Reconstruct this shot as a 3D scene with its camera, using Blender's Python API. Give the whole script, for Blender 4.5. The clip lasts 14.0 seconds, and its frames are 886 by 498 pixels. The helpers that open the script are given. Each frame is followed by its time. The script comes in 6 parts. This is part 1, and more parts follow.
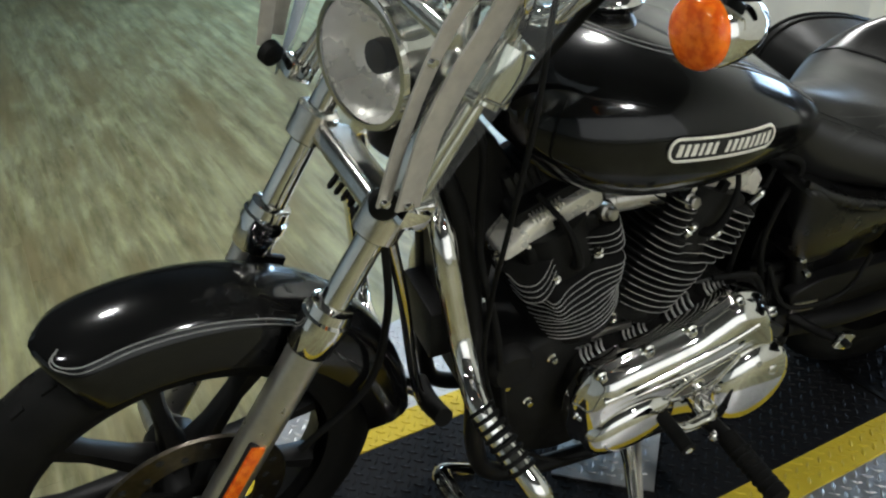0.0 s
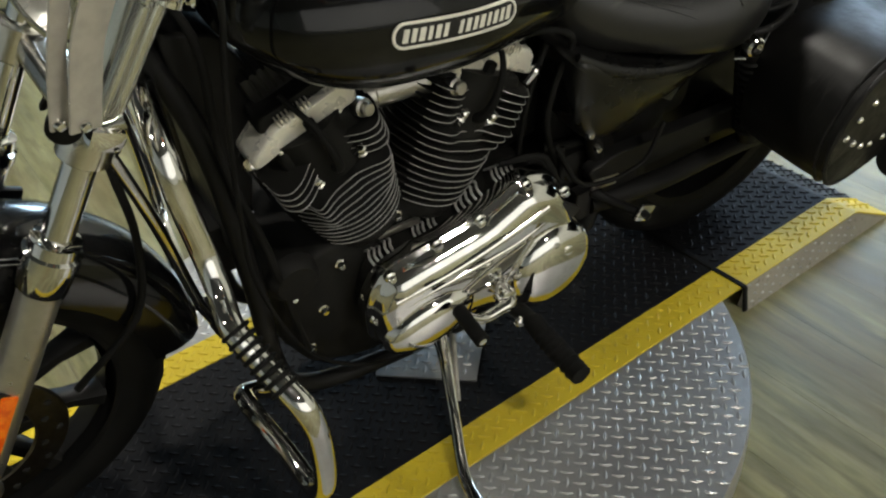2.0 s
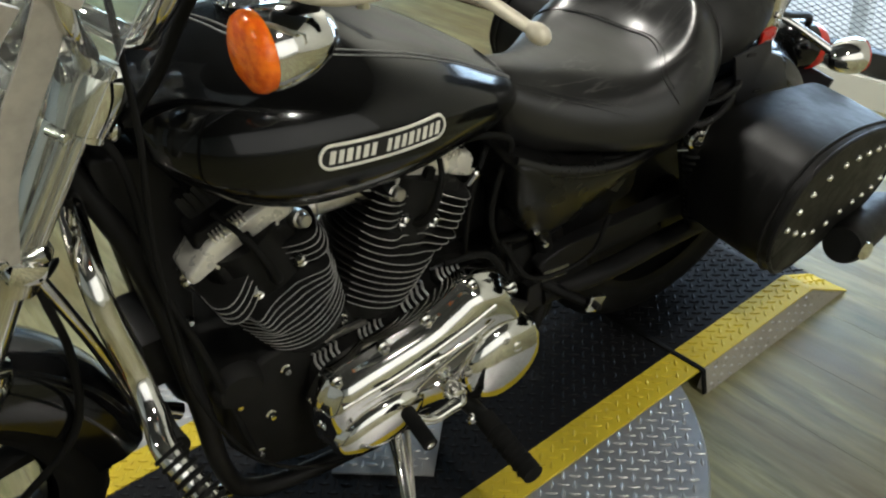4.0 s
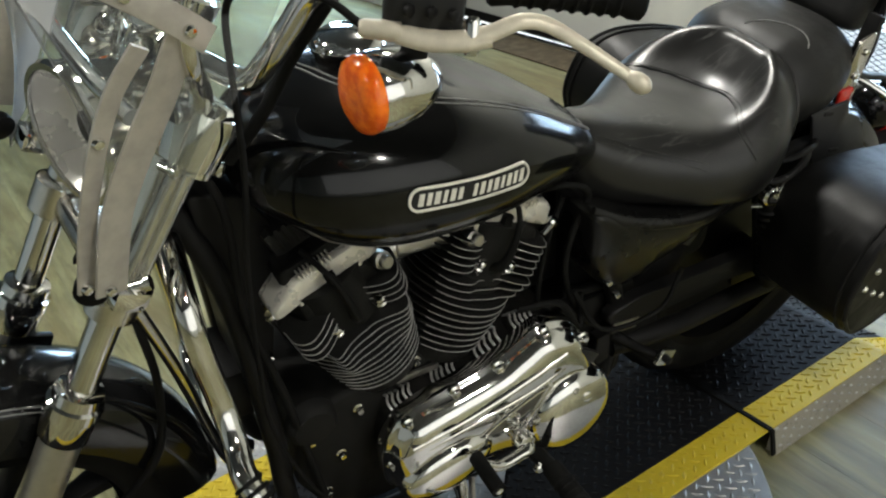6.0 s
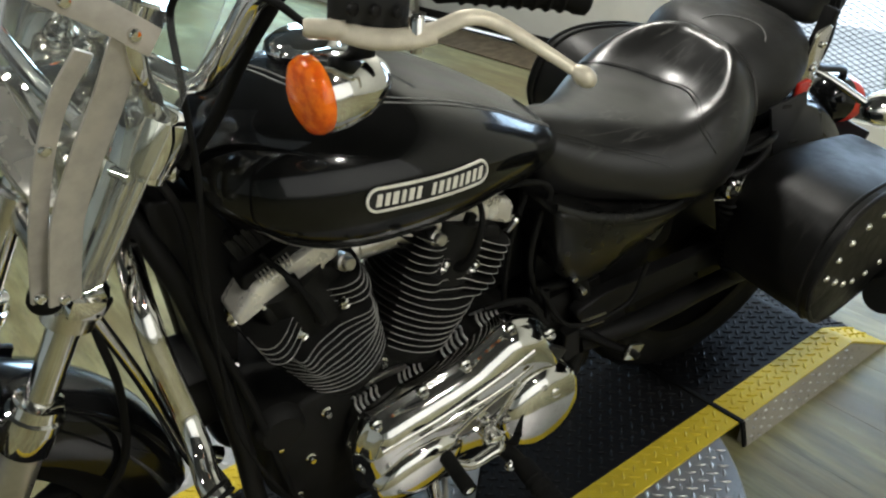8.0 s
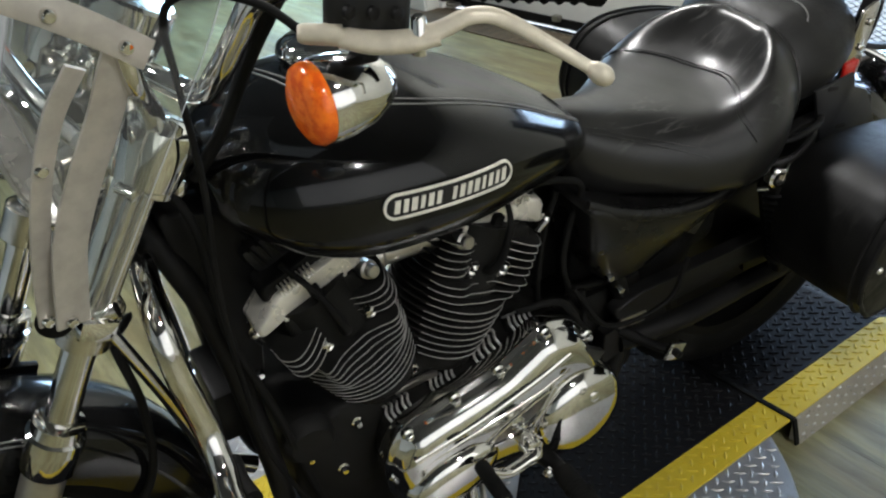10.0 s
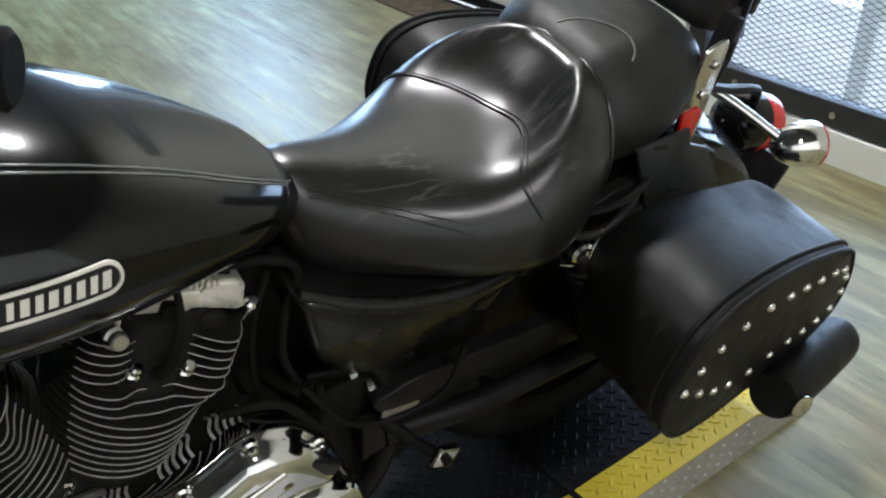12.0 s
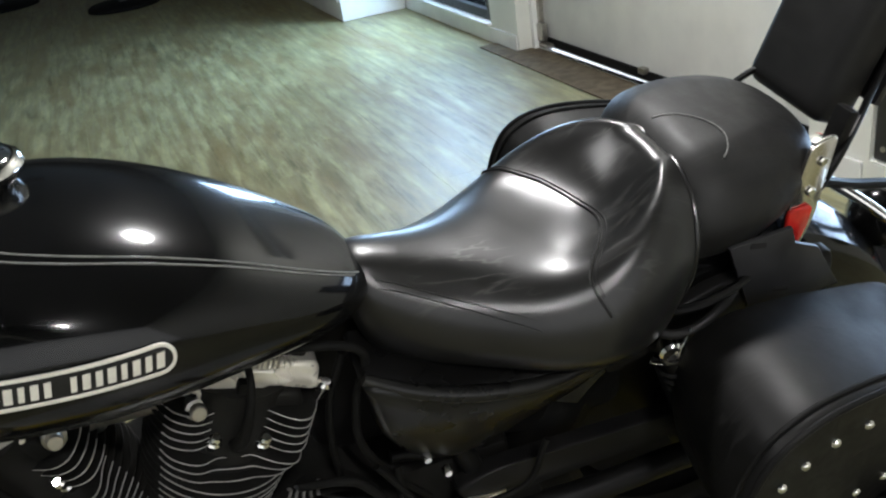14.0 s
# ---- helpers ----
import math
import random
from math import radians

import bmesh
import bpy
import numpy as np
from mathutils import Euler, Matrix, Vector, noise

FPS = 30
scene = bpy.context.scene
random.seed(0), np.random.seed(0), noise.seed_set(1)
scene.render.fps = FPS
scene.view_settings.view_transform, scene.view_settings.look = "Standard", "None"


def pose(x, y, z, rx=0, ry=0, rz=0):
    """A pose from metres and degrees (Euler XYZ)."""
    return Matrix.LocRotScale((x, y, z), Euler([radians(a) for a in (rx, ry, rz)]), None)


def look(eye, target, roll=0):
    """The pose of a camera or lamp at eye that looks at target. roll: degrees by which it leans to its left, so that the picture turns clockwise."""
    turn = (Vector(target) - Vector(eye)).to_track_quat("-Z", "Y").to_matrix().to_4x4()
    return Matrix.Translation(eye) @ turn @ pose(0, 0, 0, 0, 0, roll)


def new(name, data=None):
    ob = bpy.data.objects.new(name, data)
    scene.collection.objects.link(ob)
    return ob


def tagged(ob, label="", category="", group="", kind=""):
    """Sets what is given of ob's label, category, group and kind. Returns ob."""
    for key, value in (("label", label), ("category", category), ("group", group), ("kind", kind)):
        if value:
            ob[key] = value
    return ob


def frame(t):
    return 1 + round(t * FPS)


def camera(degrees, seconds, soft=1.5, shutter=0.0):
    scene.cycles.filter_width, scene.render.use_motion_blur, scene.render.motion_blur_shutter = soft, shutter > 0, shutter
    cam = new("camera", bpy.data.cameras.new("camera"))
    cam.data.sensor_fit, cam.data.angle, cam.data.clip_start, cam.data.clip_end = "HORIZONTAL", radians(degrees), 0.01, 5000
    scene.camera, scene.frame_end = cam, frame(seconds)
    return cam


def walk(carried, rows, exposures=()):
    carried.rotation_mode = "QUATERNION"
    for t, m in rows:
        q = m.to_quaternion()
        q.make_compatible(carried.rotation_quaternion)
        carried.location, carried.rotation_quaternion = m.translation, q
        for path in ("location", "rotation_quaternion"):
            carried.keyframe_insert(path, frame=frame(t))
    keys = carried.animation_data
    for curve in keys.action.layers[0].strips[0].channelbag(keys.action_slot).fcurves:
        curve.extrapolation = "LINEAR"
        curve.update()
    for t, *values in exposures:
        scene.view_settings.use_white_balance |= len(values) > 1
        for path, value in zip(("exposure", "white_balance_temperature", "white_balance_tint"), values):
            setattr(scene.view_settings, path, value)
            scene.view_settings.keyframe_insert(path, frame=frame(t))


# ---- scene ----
# ---- camera and its walk ----
cam = camera(53.96, 14.0, soft=2.2)
PATH = [
    (0, (-1.5031, -0.7636, 1.3141), (-0.7087, 0.7875, 0.3329), -2.93),
    (0.5, (-1.3471, -0.7740, 1.3354), (-0.4563, 0.6971, 0.3144), -4.61),
    (1, (-1.3067, -0.7958, 1.3104), (-0.4431, 0.6371, 0.2145), -5.00),
    (1.5, (-1.3040, -0.8099, 1.2893), (-0.4550, 0.5624, 0.1078), -4.72),
    (2, (-1.2957, -0.8186, 1.2794), (-0.4121, 0.5171, 0.0813), -5.34),
    (2.5, (-1.2601, -0.8204, 1.2834), (-0.2965, 0.5066, 0.1385), -5.91),
    (4.8, (-1.2162, -0.8309, 1.3442), (-0.2534, 0.5826, 0.3074), -5.93),
    (5, (-1.2307, -0.8236, 1.3375), (-0.2619, 0.6289, 0.3620), -6.60),
    (5.5, (-1.2630, -0.8206, 1.3413), (-0.3389, 0.6769, 0.3908), -6.48),
    (6, (-1.2651, -0.8274, 1.3338), (-0.3503, 0.6591, 0.3572), -5.66),
    (6.5, (-1.2666, -0.8286, 1.3297), (-0.3710, 0.6615, 0.3410), -6.09),
    (7, (-1.2647, -0.8299, 1.3314), (-0.3539, 0.6583, 0.3539), -6.16),
    (7.5, (-1.2579, -0.8366, 1.3269), (-0.3207, 0.6334, 0.3466), -6.39),
    (8, (-1.2479, -0.8419, 1.3273), (-0.2913, 0.6193, 0.3527), -6.39),
    (10.3, (-1.1703, -0.8167, 1.3144), (-0.3160, 0.7010, 0.3313), -9.92),
    (10.5, (-1.1037, -0.8227, 1.3044), (-0.2885, 0.7126, 0.3153), -8.29),
    (11, (-0.9678, -0.8237, 1.2945), (-0.1488, 0.6862, 0.2700), -8.54),
    (11.5, (-0.8451, -0.7310, 1.2769), (0.0571, 0.6819, 0.1862), -3.81),
    (12, (-0.7511, -0.6807, 1.2650), (0.1849, 0.7141, 0.1794), -3.52),
    (12.1, (-0.7360, -0.6798, 1.2654), (0.1504, 0.7245, 0.1509), -5.01),
    (12.5, (-0.7096, -0.6740, 1.2571), (-0.0485, 0.8962, 0.2095), -8.48),
    (13, (-0.6301, -0.7381, 1.2667), (-0.0493, 0.9052, 0.2857), -8.04),
    (13.3, (-0.5855, -0.7783, 1.2777), (0.0194, 0.8811, 0.3393), -10.23),
    (13.5, (-0.5857, -0.7863, 1.2718), (0.0965, 0.8511, 0.3478), -10.14),
    (13.6, (-0.5719, -0.7906, 1.2769), (0.1017, 0.8440, 0.3419), -11.26),
    (14, (-0.6102, -0.7744, 1.2869), (-0.0408, 0.9182, 0.3866), -8.93),
]
EXPOSURES = [(0.0, -0.05, 5780, 10), (1.0, -0.05, 6080, 10), (2.5, -0.05, 6280, 10), (5.0, -0.07, 6050, 10), (8.0, -0.07, 6050, 10), (11.0, -0.06, 5720, 14), (14.0, 0.03, 5800, 14)]
walk(cam, [(t, look(eye, target, roll)) for t, eye, target, roll in PATH], EXPOSURES)

# ---- light ----
world = bpy.data.worlds.new("world")
scene.world = world
world.use_nodes = True
world.node_tree.nodes["Background"].inputs[0].default_value = (0.75, 0.88, 1.0, 1)
world.node_tree.nodes["Background"].inputs[1].default_value = 2.2


def area_lamp(name, place, target, sx, sy, watts, colour):
    d = bpy.data.lights.new(name, "AREA")
    d.shape, d.size, d.size_y, d.energy, d.color = "RECTANGLE", sx, sy, watts, colour
    ob = new(name, d)
    ob.matrix_world = look(place, target)
    return ob


area_lamp("daylight_door", (1.72, 0.63, 0.82), (0.0, 0.63, 0.75), 0.9, 1.2, 40, (0.55, 0.76, 1.0))
area_lamp("daylight_window", (1.62, 4.585, 1.12), (0.0, 4.2, 0.6), 1.1, 1.85, 150, (0.56, 0.80, 1.0))
# broad fill added before the near wall, standing for its brightness in reflections
area_lamp("near_wall_fill", (-1.0, -3.93, 1.65), (-1.0, 0.0, 1.65), 5.2, 2.5, 40, (1.0, 0.955, 0.87))
# first two placed from highlights on the paint; last two are added fill
CEILING_LAMPS_AND_FILLS = [(0.55, 1.28, 84), (-1.8, 1.2, 36), (-0.5, -2.3, 64), (-3.6, -0.4, 30)]
for cx, cy, watts in CEILING_LAMPS_AND_FILLS:
    d = bpy.data.lights.new("downlight_and_fill", "AREA")
    d.shape, d.size, d.energy, d.color = "DISK", 0.26, watts, (1.0, 0.94, 0.81)
    new("downlight_and_fill", d).matrix_world = look((cx, cy, 2.93), (cx, cy, 0.0))


# ---- materials ----
def nodes_of(name):
    m = bpy.data.materials.new(name)
    m.use_nodes = True
    t = m.node_tree
    return m, t.nodes, t.links, t.nodes["Principled BSDF"]


def mixed(nt, ln, fac, a, b):
    n = nt.new("ShaderNodeMix")
    n.data_type = "RGBA"
    ln.new(fac, n.inputs[0])
    for i, v in ((6, a), (7, b)):
        if isinstance(v, tuple):
            n.inputs[i].default_value = (*v, 1)
        else:
            ln.new(v, n.inputs[i])
    return n.outputs[2]


def noise_of(nt, ln, scale, detail=4.0, rough=0.55, vec=None, stretch=None):
    co = nt.new("ShaderNodeTexCoord").outputs["Object"] if vec is None else vec
    if stretch:
        mp = nt.new("ShaderNodeMapping")
        mp.inputs["Scale"].default_value = stretch
        ln.new(co, mp.inputs["Vector"])
        co = mp.outputs[0]
    n = nt.new("ShaderNodeTexNoise")
    n.inputs["Scale"].default_value, n.inputs["Detail"].default_value = scale, detail
    n.inputs["Roughness"].default_value = rough
    ln.new(co, n.inputs["Vector"])
    return n.outputs["Fac"]


def ramp(nt, ln, fac, lo, hi, a=0.0, b=1.0):
    n = nt.new("ShaderNodeMapRange")
    n.inputs[1].default_value, n.inputs[2].default_value = lo, hi
    n.inputs[3].default_value, n.inputs[4].default_value = a, b
    ln.new(fac, n.inputs[0])
    return n.outputs[0]


def bump(nt, ln, bs, height, strength, dist=0.002):
    n = nt.new("ShaderNodeBump")
    n.inputs["Strength"].default_value, n.inputs["Distance"].default_value = strength, dist
    ln.new(height, n.inputs["Height"])
    ln.new(n.outputs[0], bs.inputs["Normal"])


def surface(name, a, b, rough=(0.4, 0.6), metal=0.0, scale=30.0, fine=300.0, relief=0.1, coat=0.0, stretch=None, dist=0.002, spec=0.5):
    """Two-tone surface: blotches of colour a and b, gloss that varies, fine relief."""
    m, nt, ln, bs = nodes_of(name)
    big = noise_of(nt, ln, scale, stretch=stretch)
    small = noise_of(nt, ln, fine, 3.0)
    ln.new(mixed(nt, ln, ramp(nt, ln, big, 0.35, 0.65), a, b), bs.inputs["Base Color"])
    ln.new(ramp(nt, ln, big, 0.3, 0.7, *rough), bs.inputs["Roughness"])
    bs.inputs["Metallic"].default_value = metal
    bs.inputs["Coat Weight"].default_value = coat
    bs.inputs["Specular IOR Level"].default_value = spec
    bs.inputs["Coat Roughness"].default_value = 0.085
    if relief:
        bump(nt, ln, bs, small, relief, dist)
    return m


CHROME = surface("chrome", (0.80, 0.79, 0.76), (0.70, 0.69, 0.66), (0.04, 0.10), 1.0, 25, 400, 0.01)
POLISHED = surface("polished_aluminium", (0.78, 0.75, 0.69), (0.66, 0.63, 0.57), (0.14, 0.24), 1.0, 40, 500, 0.03)
LAMP_SILVER = surface("lamp_reflector_silver", (0.90, 0.89, 0.85), (0.82, 0.81, 0.77), (0.20, 0.38), 0.55, 22, 70, 0.35, dist=0.004)
ROCKER = surface("polished_rocker_alloy", (0.80, 0.77, 0.69), (0.70, 0.675, 0.60), (0.24, 0.34), 0.45, 40, 500, 0.03)
ALLOY = surface("brushed_strap_alloy", (0.42, 0.395, 0.34), (0.35, 0.33, 0.285), (0.34, 0.46), 0.25, 50, 600, 0.05)
FORK = surface("cast_fork_alloy", (0.54, 0.525, 0.48), (0.46, 0.445, 0.41), (0.26, 0.36), 0.9, 40, 500, 0.06)
SATIN = surface("satin_alloy", (0.50, 0.48, 0.44), (0.40, 0.385, 0.35), (0.30, 0.42), 1.0, 60, 600, 0.05)
FIN_EDGE = surface("machined_fin_edge", (0.37, 0.365, 0.345), (0.24, 0.236, 0.225), (0.38, 0.52), 0.4, 80, 500, 0.05)
PAINT = surface("black_gloss_paint", (0.003, 0.003, 0.003), (0.005, 0.005, 0.005), (0.18, 0.26), 0.0, 6, 150, 0.003, coat=0.62, spec=0.05)
COVER = surface("black_cover_paint", (0.004, 0.004, 0.004), (0.007, 0.0068, 0.0065), (0.24, 0.34), 0.0, 9, 200, 0.02, spec=0.32)
SATIN_BLACK = surface("satin_black_enamel", (0.006, 0.006, 0.006), (0.009, 0.0087, 0.0083), (0.34, 0.5), 0.0, 30, 350, 0.08, spec=0.12)
WRINKLE = surface("black_wrinkle_coat", (0.006, 0.006, 0.0055), (0.011, 0.0105, 0.0095), (0.5, 0.68), 0.0, 40, 700, 0.35, spec=0.15)
RUBBER = surface("black_rubber", (0.005, 0.005, 0.0047), (0.009, 0.0088, 0.0082), (0.58, 0.78), 0.0, 25, 500, 0.15, spec=0.09)
PLASTIC = surface("black_plastic", (0.010, 0.010, 0.010), (0.015, 0.015, 0.015), (0.42, 0.55), 0.0, 30, 800, 0.1, spec=0.3)
# near-black, standing for shade inside holes and slots; also seam line and underlay
DARK = surface("dark_recess", (0.004, 0.004, 0.004), (0.008, 0.008, 0.007), (0.7, 0.9), 0.0, 20, 200, 0.1)
STUD = surface("nickel_stud", (0.85, 0.84, 0.80), (0.75, 0.74, 0.70), (0.12, 0.22), 1.0, 60, 300, 0.02)
THREAD = surface("grey_thread", (0.16, 0.16, 0.155), (0.11, 0.11, 0.105), (0.6, 0.8), 0.0, 100, 900, 0.2)
PINSTRIPE = surface("silver_pinstripe", (0.20, 0.20, 0.19), (0.15, 0.15, 0.145), (0.3, 0.4), 0.0, 60, 300, 0.0, coat=0.6)
BADGE_WHITE = surface("ivory_enamel", (0.72, 0.70, 0.62), (0.64, 0.62, 0.55), (0.3, 0.4), 0.0, 60, 300, 0.02)
LEVER = surface("bare_lever_alloy", (0.62, 0.57, 0.45), (0.50, 0.46, 0.36), (0.38, 0.5), 0.3, 60, 400, 0.04)
RED = surface("red_plastic_lens", (0.55, 0.02, 0.012), (0.42, 0.014, 0.01), (0.12, 0.25), 0.0, 60, 200, 0.1, coat=0.5)
WALL = surface("painted_wall", (0.66, 0.67, 0.62), (0.60, 0.61, 0.57), (0.55, 0.7), 0.0, 2.5, 120, 0.05)
GREY_WALL = surface("grey_painted_wall", (0.34, 0.345, 0.325), (0.29, 0.295, 0.28), (0.6, 0.75), 0.0, 2.5, 120, 0.05)
WHITE = surface("white_enamel", (0.74, 0.75, 0.72), (0.66, 0.67, 0.65), (0.4, 0.55), 0.0, 4, 160, 0.04)
CEIL = surface("dark_ceiling", (0.075, 0.075, 0.072), (0.055, 0.055, 0.052), (0.8, 0.9), 0.0, 3, 90, 0.2)
STEEL_BLACK = surface("black_painted_steel", (0.012, 0.012, 0.013), (0.022, 0.022, 0.023), (0.4, 0.55), 0.0, 20, 250, 0.1)


def leather(name, rough, spec, crease, tone=1.0, wear=0.012):
    """Black hide: blotchy tone and gloss, fine grain, and a few stretched creases."""
    m, nt, ln, bs = nodes_of(name)
    big, mid = noise_of(nt, ln, 9, 4), noise_of(nt, ln, 34, 6, 0.65, stretch=(1.0, 0.5, 1.0))
    hide = mixed(nt, ln, ramp(nt, ln, big, 0.35, 0.68), (0.007 * tone, 0.007 * tone, 0.0066 * tone), (0.012 * tone, 0.0117 * tone, 0.011 * tone))
    bs.inputs["Specular IOR Level"].default_value = spec
    turn = nt.new("ShaderNodeMapping")
    turn.inputs["Rotation"].default_value = (0, 0, radians(38))
    turn.inputs["Scale"].default_value = (1.0, 5.0, 1.0)
    ln.new(nt.new("ShaderNodeTexCoord").outputs["Object"], turn.inputs["Vector"])
    fold = noise_of(nt, ln, 9, 3, 0.5, vec=turn.outputs[0])
    near = nt.new("ShaderNodeMath")
    near.operation = "ABSOLUTE"
    off = nt.new("ShaderNodeMath")
    off.inputs[1].default_value = 0.5
    off.operation = "SUBTRACT"
    ln.new(fold, off.inputs[0])
    ln.new(off.outputs[0], near.inputs[0])
    line = ramp(nt, ln, near.outputs[0], 0.0, 0.035, 1.0, 0.0)
    patch = ramp(nt, ln, noise_of(nt, ln, 7, 2), 0.50, 0.64)
    both = nt.new("ShaderNodeMath")
    both.operation = "MULTIPLY"
    ln.new(line, both.inputs[0])
    ln.new(patch, both.inputs[1])
    ln.new(mixed(nt, ln, both.outputs[0], hide, (wear, wear * 0.98, wear * 0.92)), bs.inputs["Base Color"])
    grain = noise_of(nt, ln, 34, 5, 0.6)
    height = nt.new("ShaderNodeMath")
    height.operation = "MULTIPLY_ADD"
    height.inputs[1].default_value = 0.55
    ln.new(both.outputs[0], height.inputs[0])
    ln.new(grain, height.inputs[2])
    gloss = nt.new("ShaderNodeMath")
    gloss.operation = "MULTIPLY_ADD"
    gloss.inputs[1].default_value = 0.10
    ln.new(both.outputs[0], gloss.inputs[0])
    ln.new(ramp(nt, ln, mid, 0.36, 0.64, *rough), gloss.inputs[2])
    ln.new(gloss.outputs[0], bs.inputs["Roughness"])
    bump(nt, ln, bs, height.outputs[0], crease, 0.003)
    return m


LEATHER = leather("black_leather", (0.28, 0.33), 0.46, 0.05, 1.0, 0.042)
BAG_LEATHER = leather("black_bag_leather", (0.42, 0.54), 0.19, 0.12, 0.6, 0.010)
PAD_LEATHER = leather("matt_pad_leather", (0.46, 0.60), 0.30, 0.10)


def amber():
    m, nt, ln, bs = nodes_of("amber_lens")
    n = noise_of(nt, ln, 85, 3)
    ln.new(mixed(nt, ln, ramp(nt, ln, n, 0.42, 0.6), (0.90, 0.20, 0.008), (0.72, 0.11, 0.004)), bs.inputs["Base Color"])
    bs.inputs["Roughness"].default_value = 0.16
    bs.inputs["Subsurface Weight"].default_value = 0.4
    bs.inputs["Subsurface Radius"].default_value = (0.02, 0.008, 0.002)
    w = nt.new("ShaderNodeTexWave")
    w.inputs["Scale"].default_value = 55
    w.bands_direction = "Z"
    ln.new(nt.new("ShaderNodeTexCoord").outputs["Object"], w.inputs["Vector"])
    bump(nt, ln, bs, w.outputs["Fac"], 0.12, 0.001)
    return m


AMBER = amber()


def clear(name, tint, rough, weight, haze, index=1.35):
    """A clear sheet: mostly see-through, with a real surface gloss."""
    m, nt, ln, bs = nodes_of(name)
    out = nt["Material Output"]
    tr = nt.new("ShaderNodeBsdfTransparent")
    tr.inputs[0].default_value = (*tint, 1)
    mx = nt.new("ShaderNodeMixShader")
    fr = nt.new("ShaderNodeFresnel")
    fr.inputs[0].default_value = index
    n = noise_of(nt, ln, 14, 4)
    a = nt.new("ShaderNodeMath")
    a.operation = "ADD"
    ln.new(fr.outputs[0], a.inputs[0])
    ln.new(ramp(nt, ln, n, 0.3, 0.7, weight * 0.6, weight), a.inputs[1])
    ln.new(a.outputs[0], mx.inputs[0])
    bs.inputs["Base Color"].default_value = (haze, haze, haze, 1)
    bs.inputs["Roughness"].default_value = rough
    bs.inputs["Metallic"].default_value = 0.0
    ln.new(tr.outputs[0], mx.inputs[1])
    ln.new(bs.outputs[0], mx.inputs[2])
    ln.new(mx.outputs[0], out.inputs[0])
    return m


# haze: pale colour mixed into screen and lens, standing for reflected light
ACRYLIC = clear("clear_acrylic", (0.90, 0.915, 0.89), 0.10, 0.07, 0.45, 1.2)
LENS = clear("fluted_lens_glass", (0.95, 0.95, 0.92), 0.08, 0.07, 0.6)
ACRYLIC_EDGE = clear("acrylic_edge", (0.88, 0.90, 0.88), 0.5, 0.03, 0.10, 1.02)
GLASS = clear("clear_lens_glass", (0.93, 0.94, 0.93), 0.03, 0.05, 0.02)


def planks_mat():
    """Vinyl planks: each plank its own tone, grain along it, worn pale streaks."""
    m, nt, ln, bs = nodes_of("weathered_plank")
    info = nt.new("ShaderNodeObjectInfo").outputs["Random"]
    isl = nt.new("ShaderNodeNewGeometry").outputs["Random Per Island"]
    sm = nt.new("ShaderNodeMath")
    sm.operation = "ADD"
    ln.new(info, sm.inputs[0])
    ln.new(isl, sm.inputs[1])
    fr = nt.new("ShaderNodeMath")
    fr.operation = "FRACT"
    ln.new(sm.outputs[0], fr.inputs[0])
    geo = nt.new("ShaderNodeNewGeometry").outputs["Position"]
    grain = noise_of(nt, ln, 6, 6, 0.65, vec=geo, stretch=GRAIN)
    blot = noise_of(nt, ln, 4.0, 6, 0.62, vec=geo, stretch=(4.2, 0.75, 1.0))
    streak = noise_of(nt, ln, 3.0, 6, 0.7, vec=geo, stretch=(7.0, 0.8, 1.0))
    wash = noise_of(nt, ln, 1.9, 5, 0.6, vec=geo, stretch=(3.0, 0.6, 1.0))
    shift = nt.new("ShaderNodeVectorMath")
    shift.operation = "MULTIPLY_ADD"
    shift.inputs[1].default_value = (1.0, 0.16, 1.0)
    ln.new(geo, shift.inputs[0])
    step = nt.new("ShaderNodeCombineXYZ")
    ln.new(ramp(nt, ln, fr.outputs[0], 0.0, 1.0, 0.0, 0.5), step.inputs[0])
    ln.new(step.outputs[0], shift.inputs[2])
    rings = nt.new("ShaderNodeTexWave")
    for key, v in (("Scale", 3.4), ("Distortion", 9.0), ("Detail", 4.0), ("Detail Scale", 1.6), ("Detail Roughness", 0.6)):
        rings.inputs[key].default_value = v
    ln.new(shift.outputs[0], rings.inputs["Vector"])
    c1 = mixed(nt, ln, ramp(nt, ln, blot, 0.33, 0.68), (0.082, 0.078, 0.028), (0.355, 0.345, 0.175))
    c2 = mixed(nt, ln, ramp(nt, ln, fr.outputs[0], 0.0, 1.0, 0.0, 0.12), c1, (0.12, 0.12, 0.072))
    c2 = mixed(nt, ln, ramp(nt, ln, grain, 0.40, 0.62, 0.0, 0.45), c2, (0.25, 0.245, 0.165))
    c3 = mixed(nt, ln, ramp(nt, ln, wash, 0.47, 0.62, 0.0, 0.65), c2, (0.140, 0.105, 0.042))
    c3 = mixed(nt, ln, ramp(nt, ln, rings.outputs["Fac"], 0.40, 0.95, 0.0, 0.32), c3, (0.100, 0.084, 0.035))
    c4 = mixed(nt, ln, ramp(nt, ln, streak, 0.54, 0.68, 0.0, 0.55), c3, (0.065, 0.050, 0.024))
    ln.new(c4, bs.inputs["Base Color"])
    ln.new(ramp(nt, ln, blot, 0.3, 0.7, 0.36, 0.54), bs.inputs["Roughness"])
    bump(nt, ln, bs, grain, 0.25, 0.002)
    return m


GRAIN = (9.0, 0.55, 1.0)
PLANK = planks_mat()


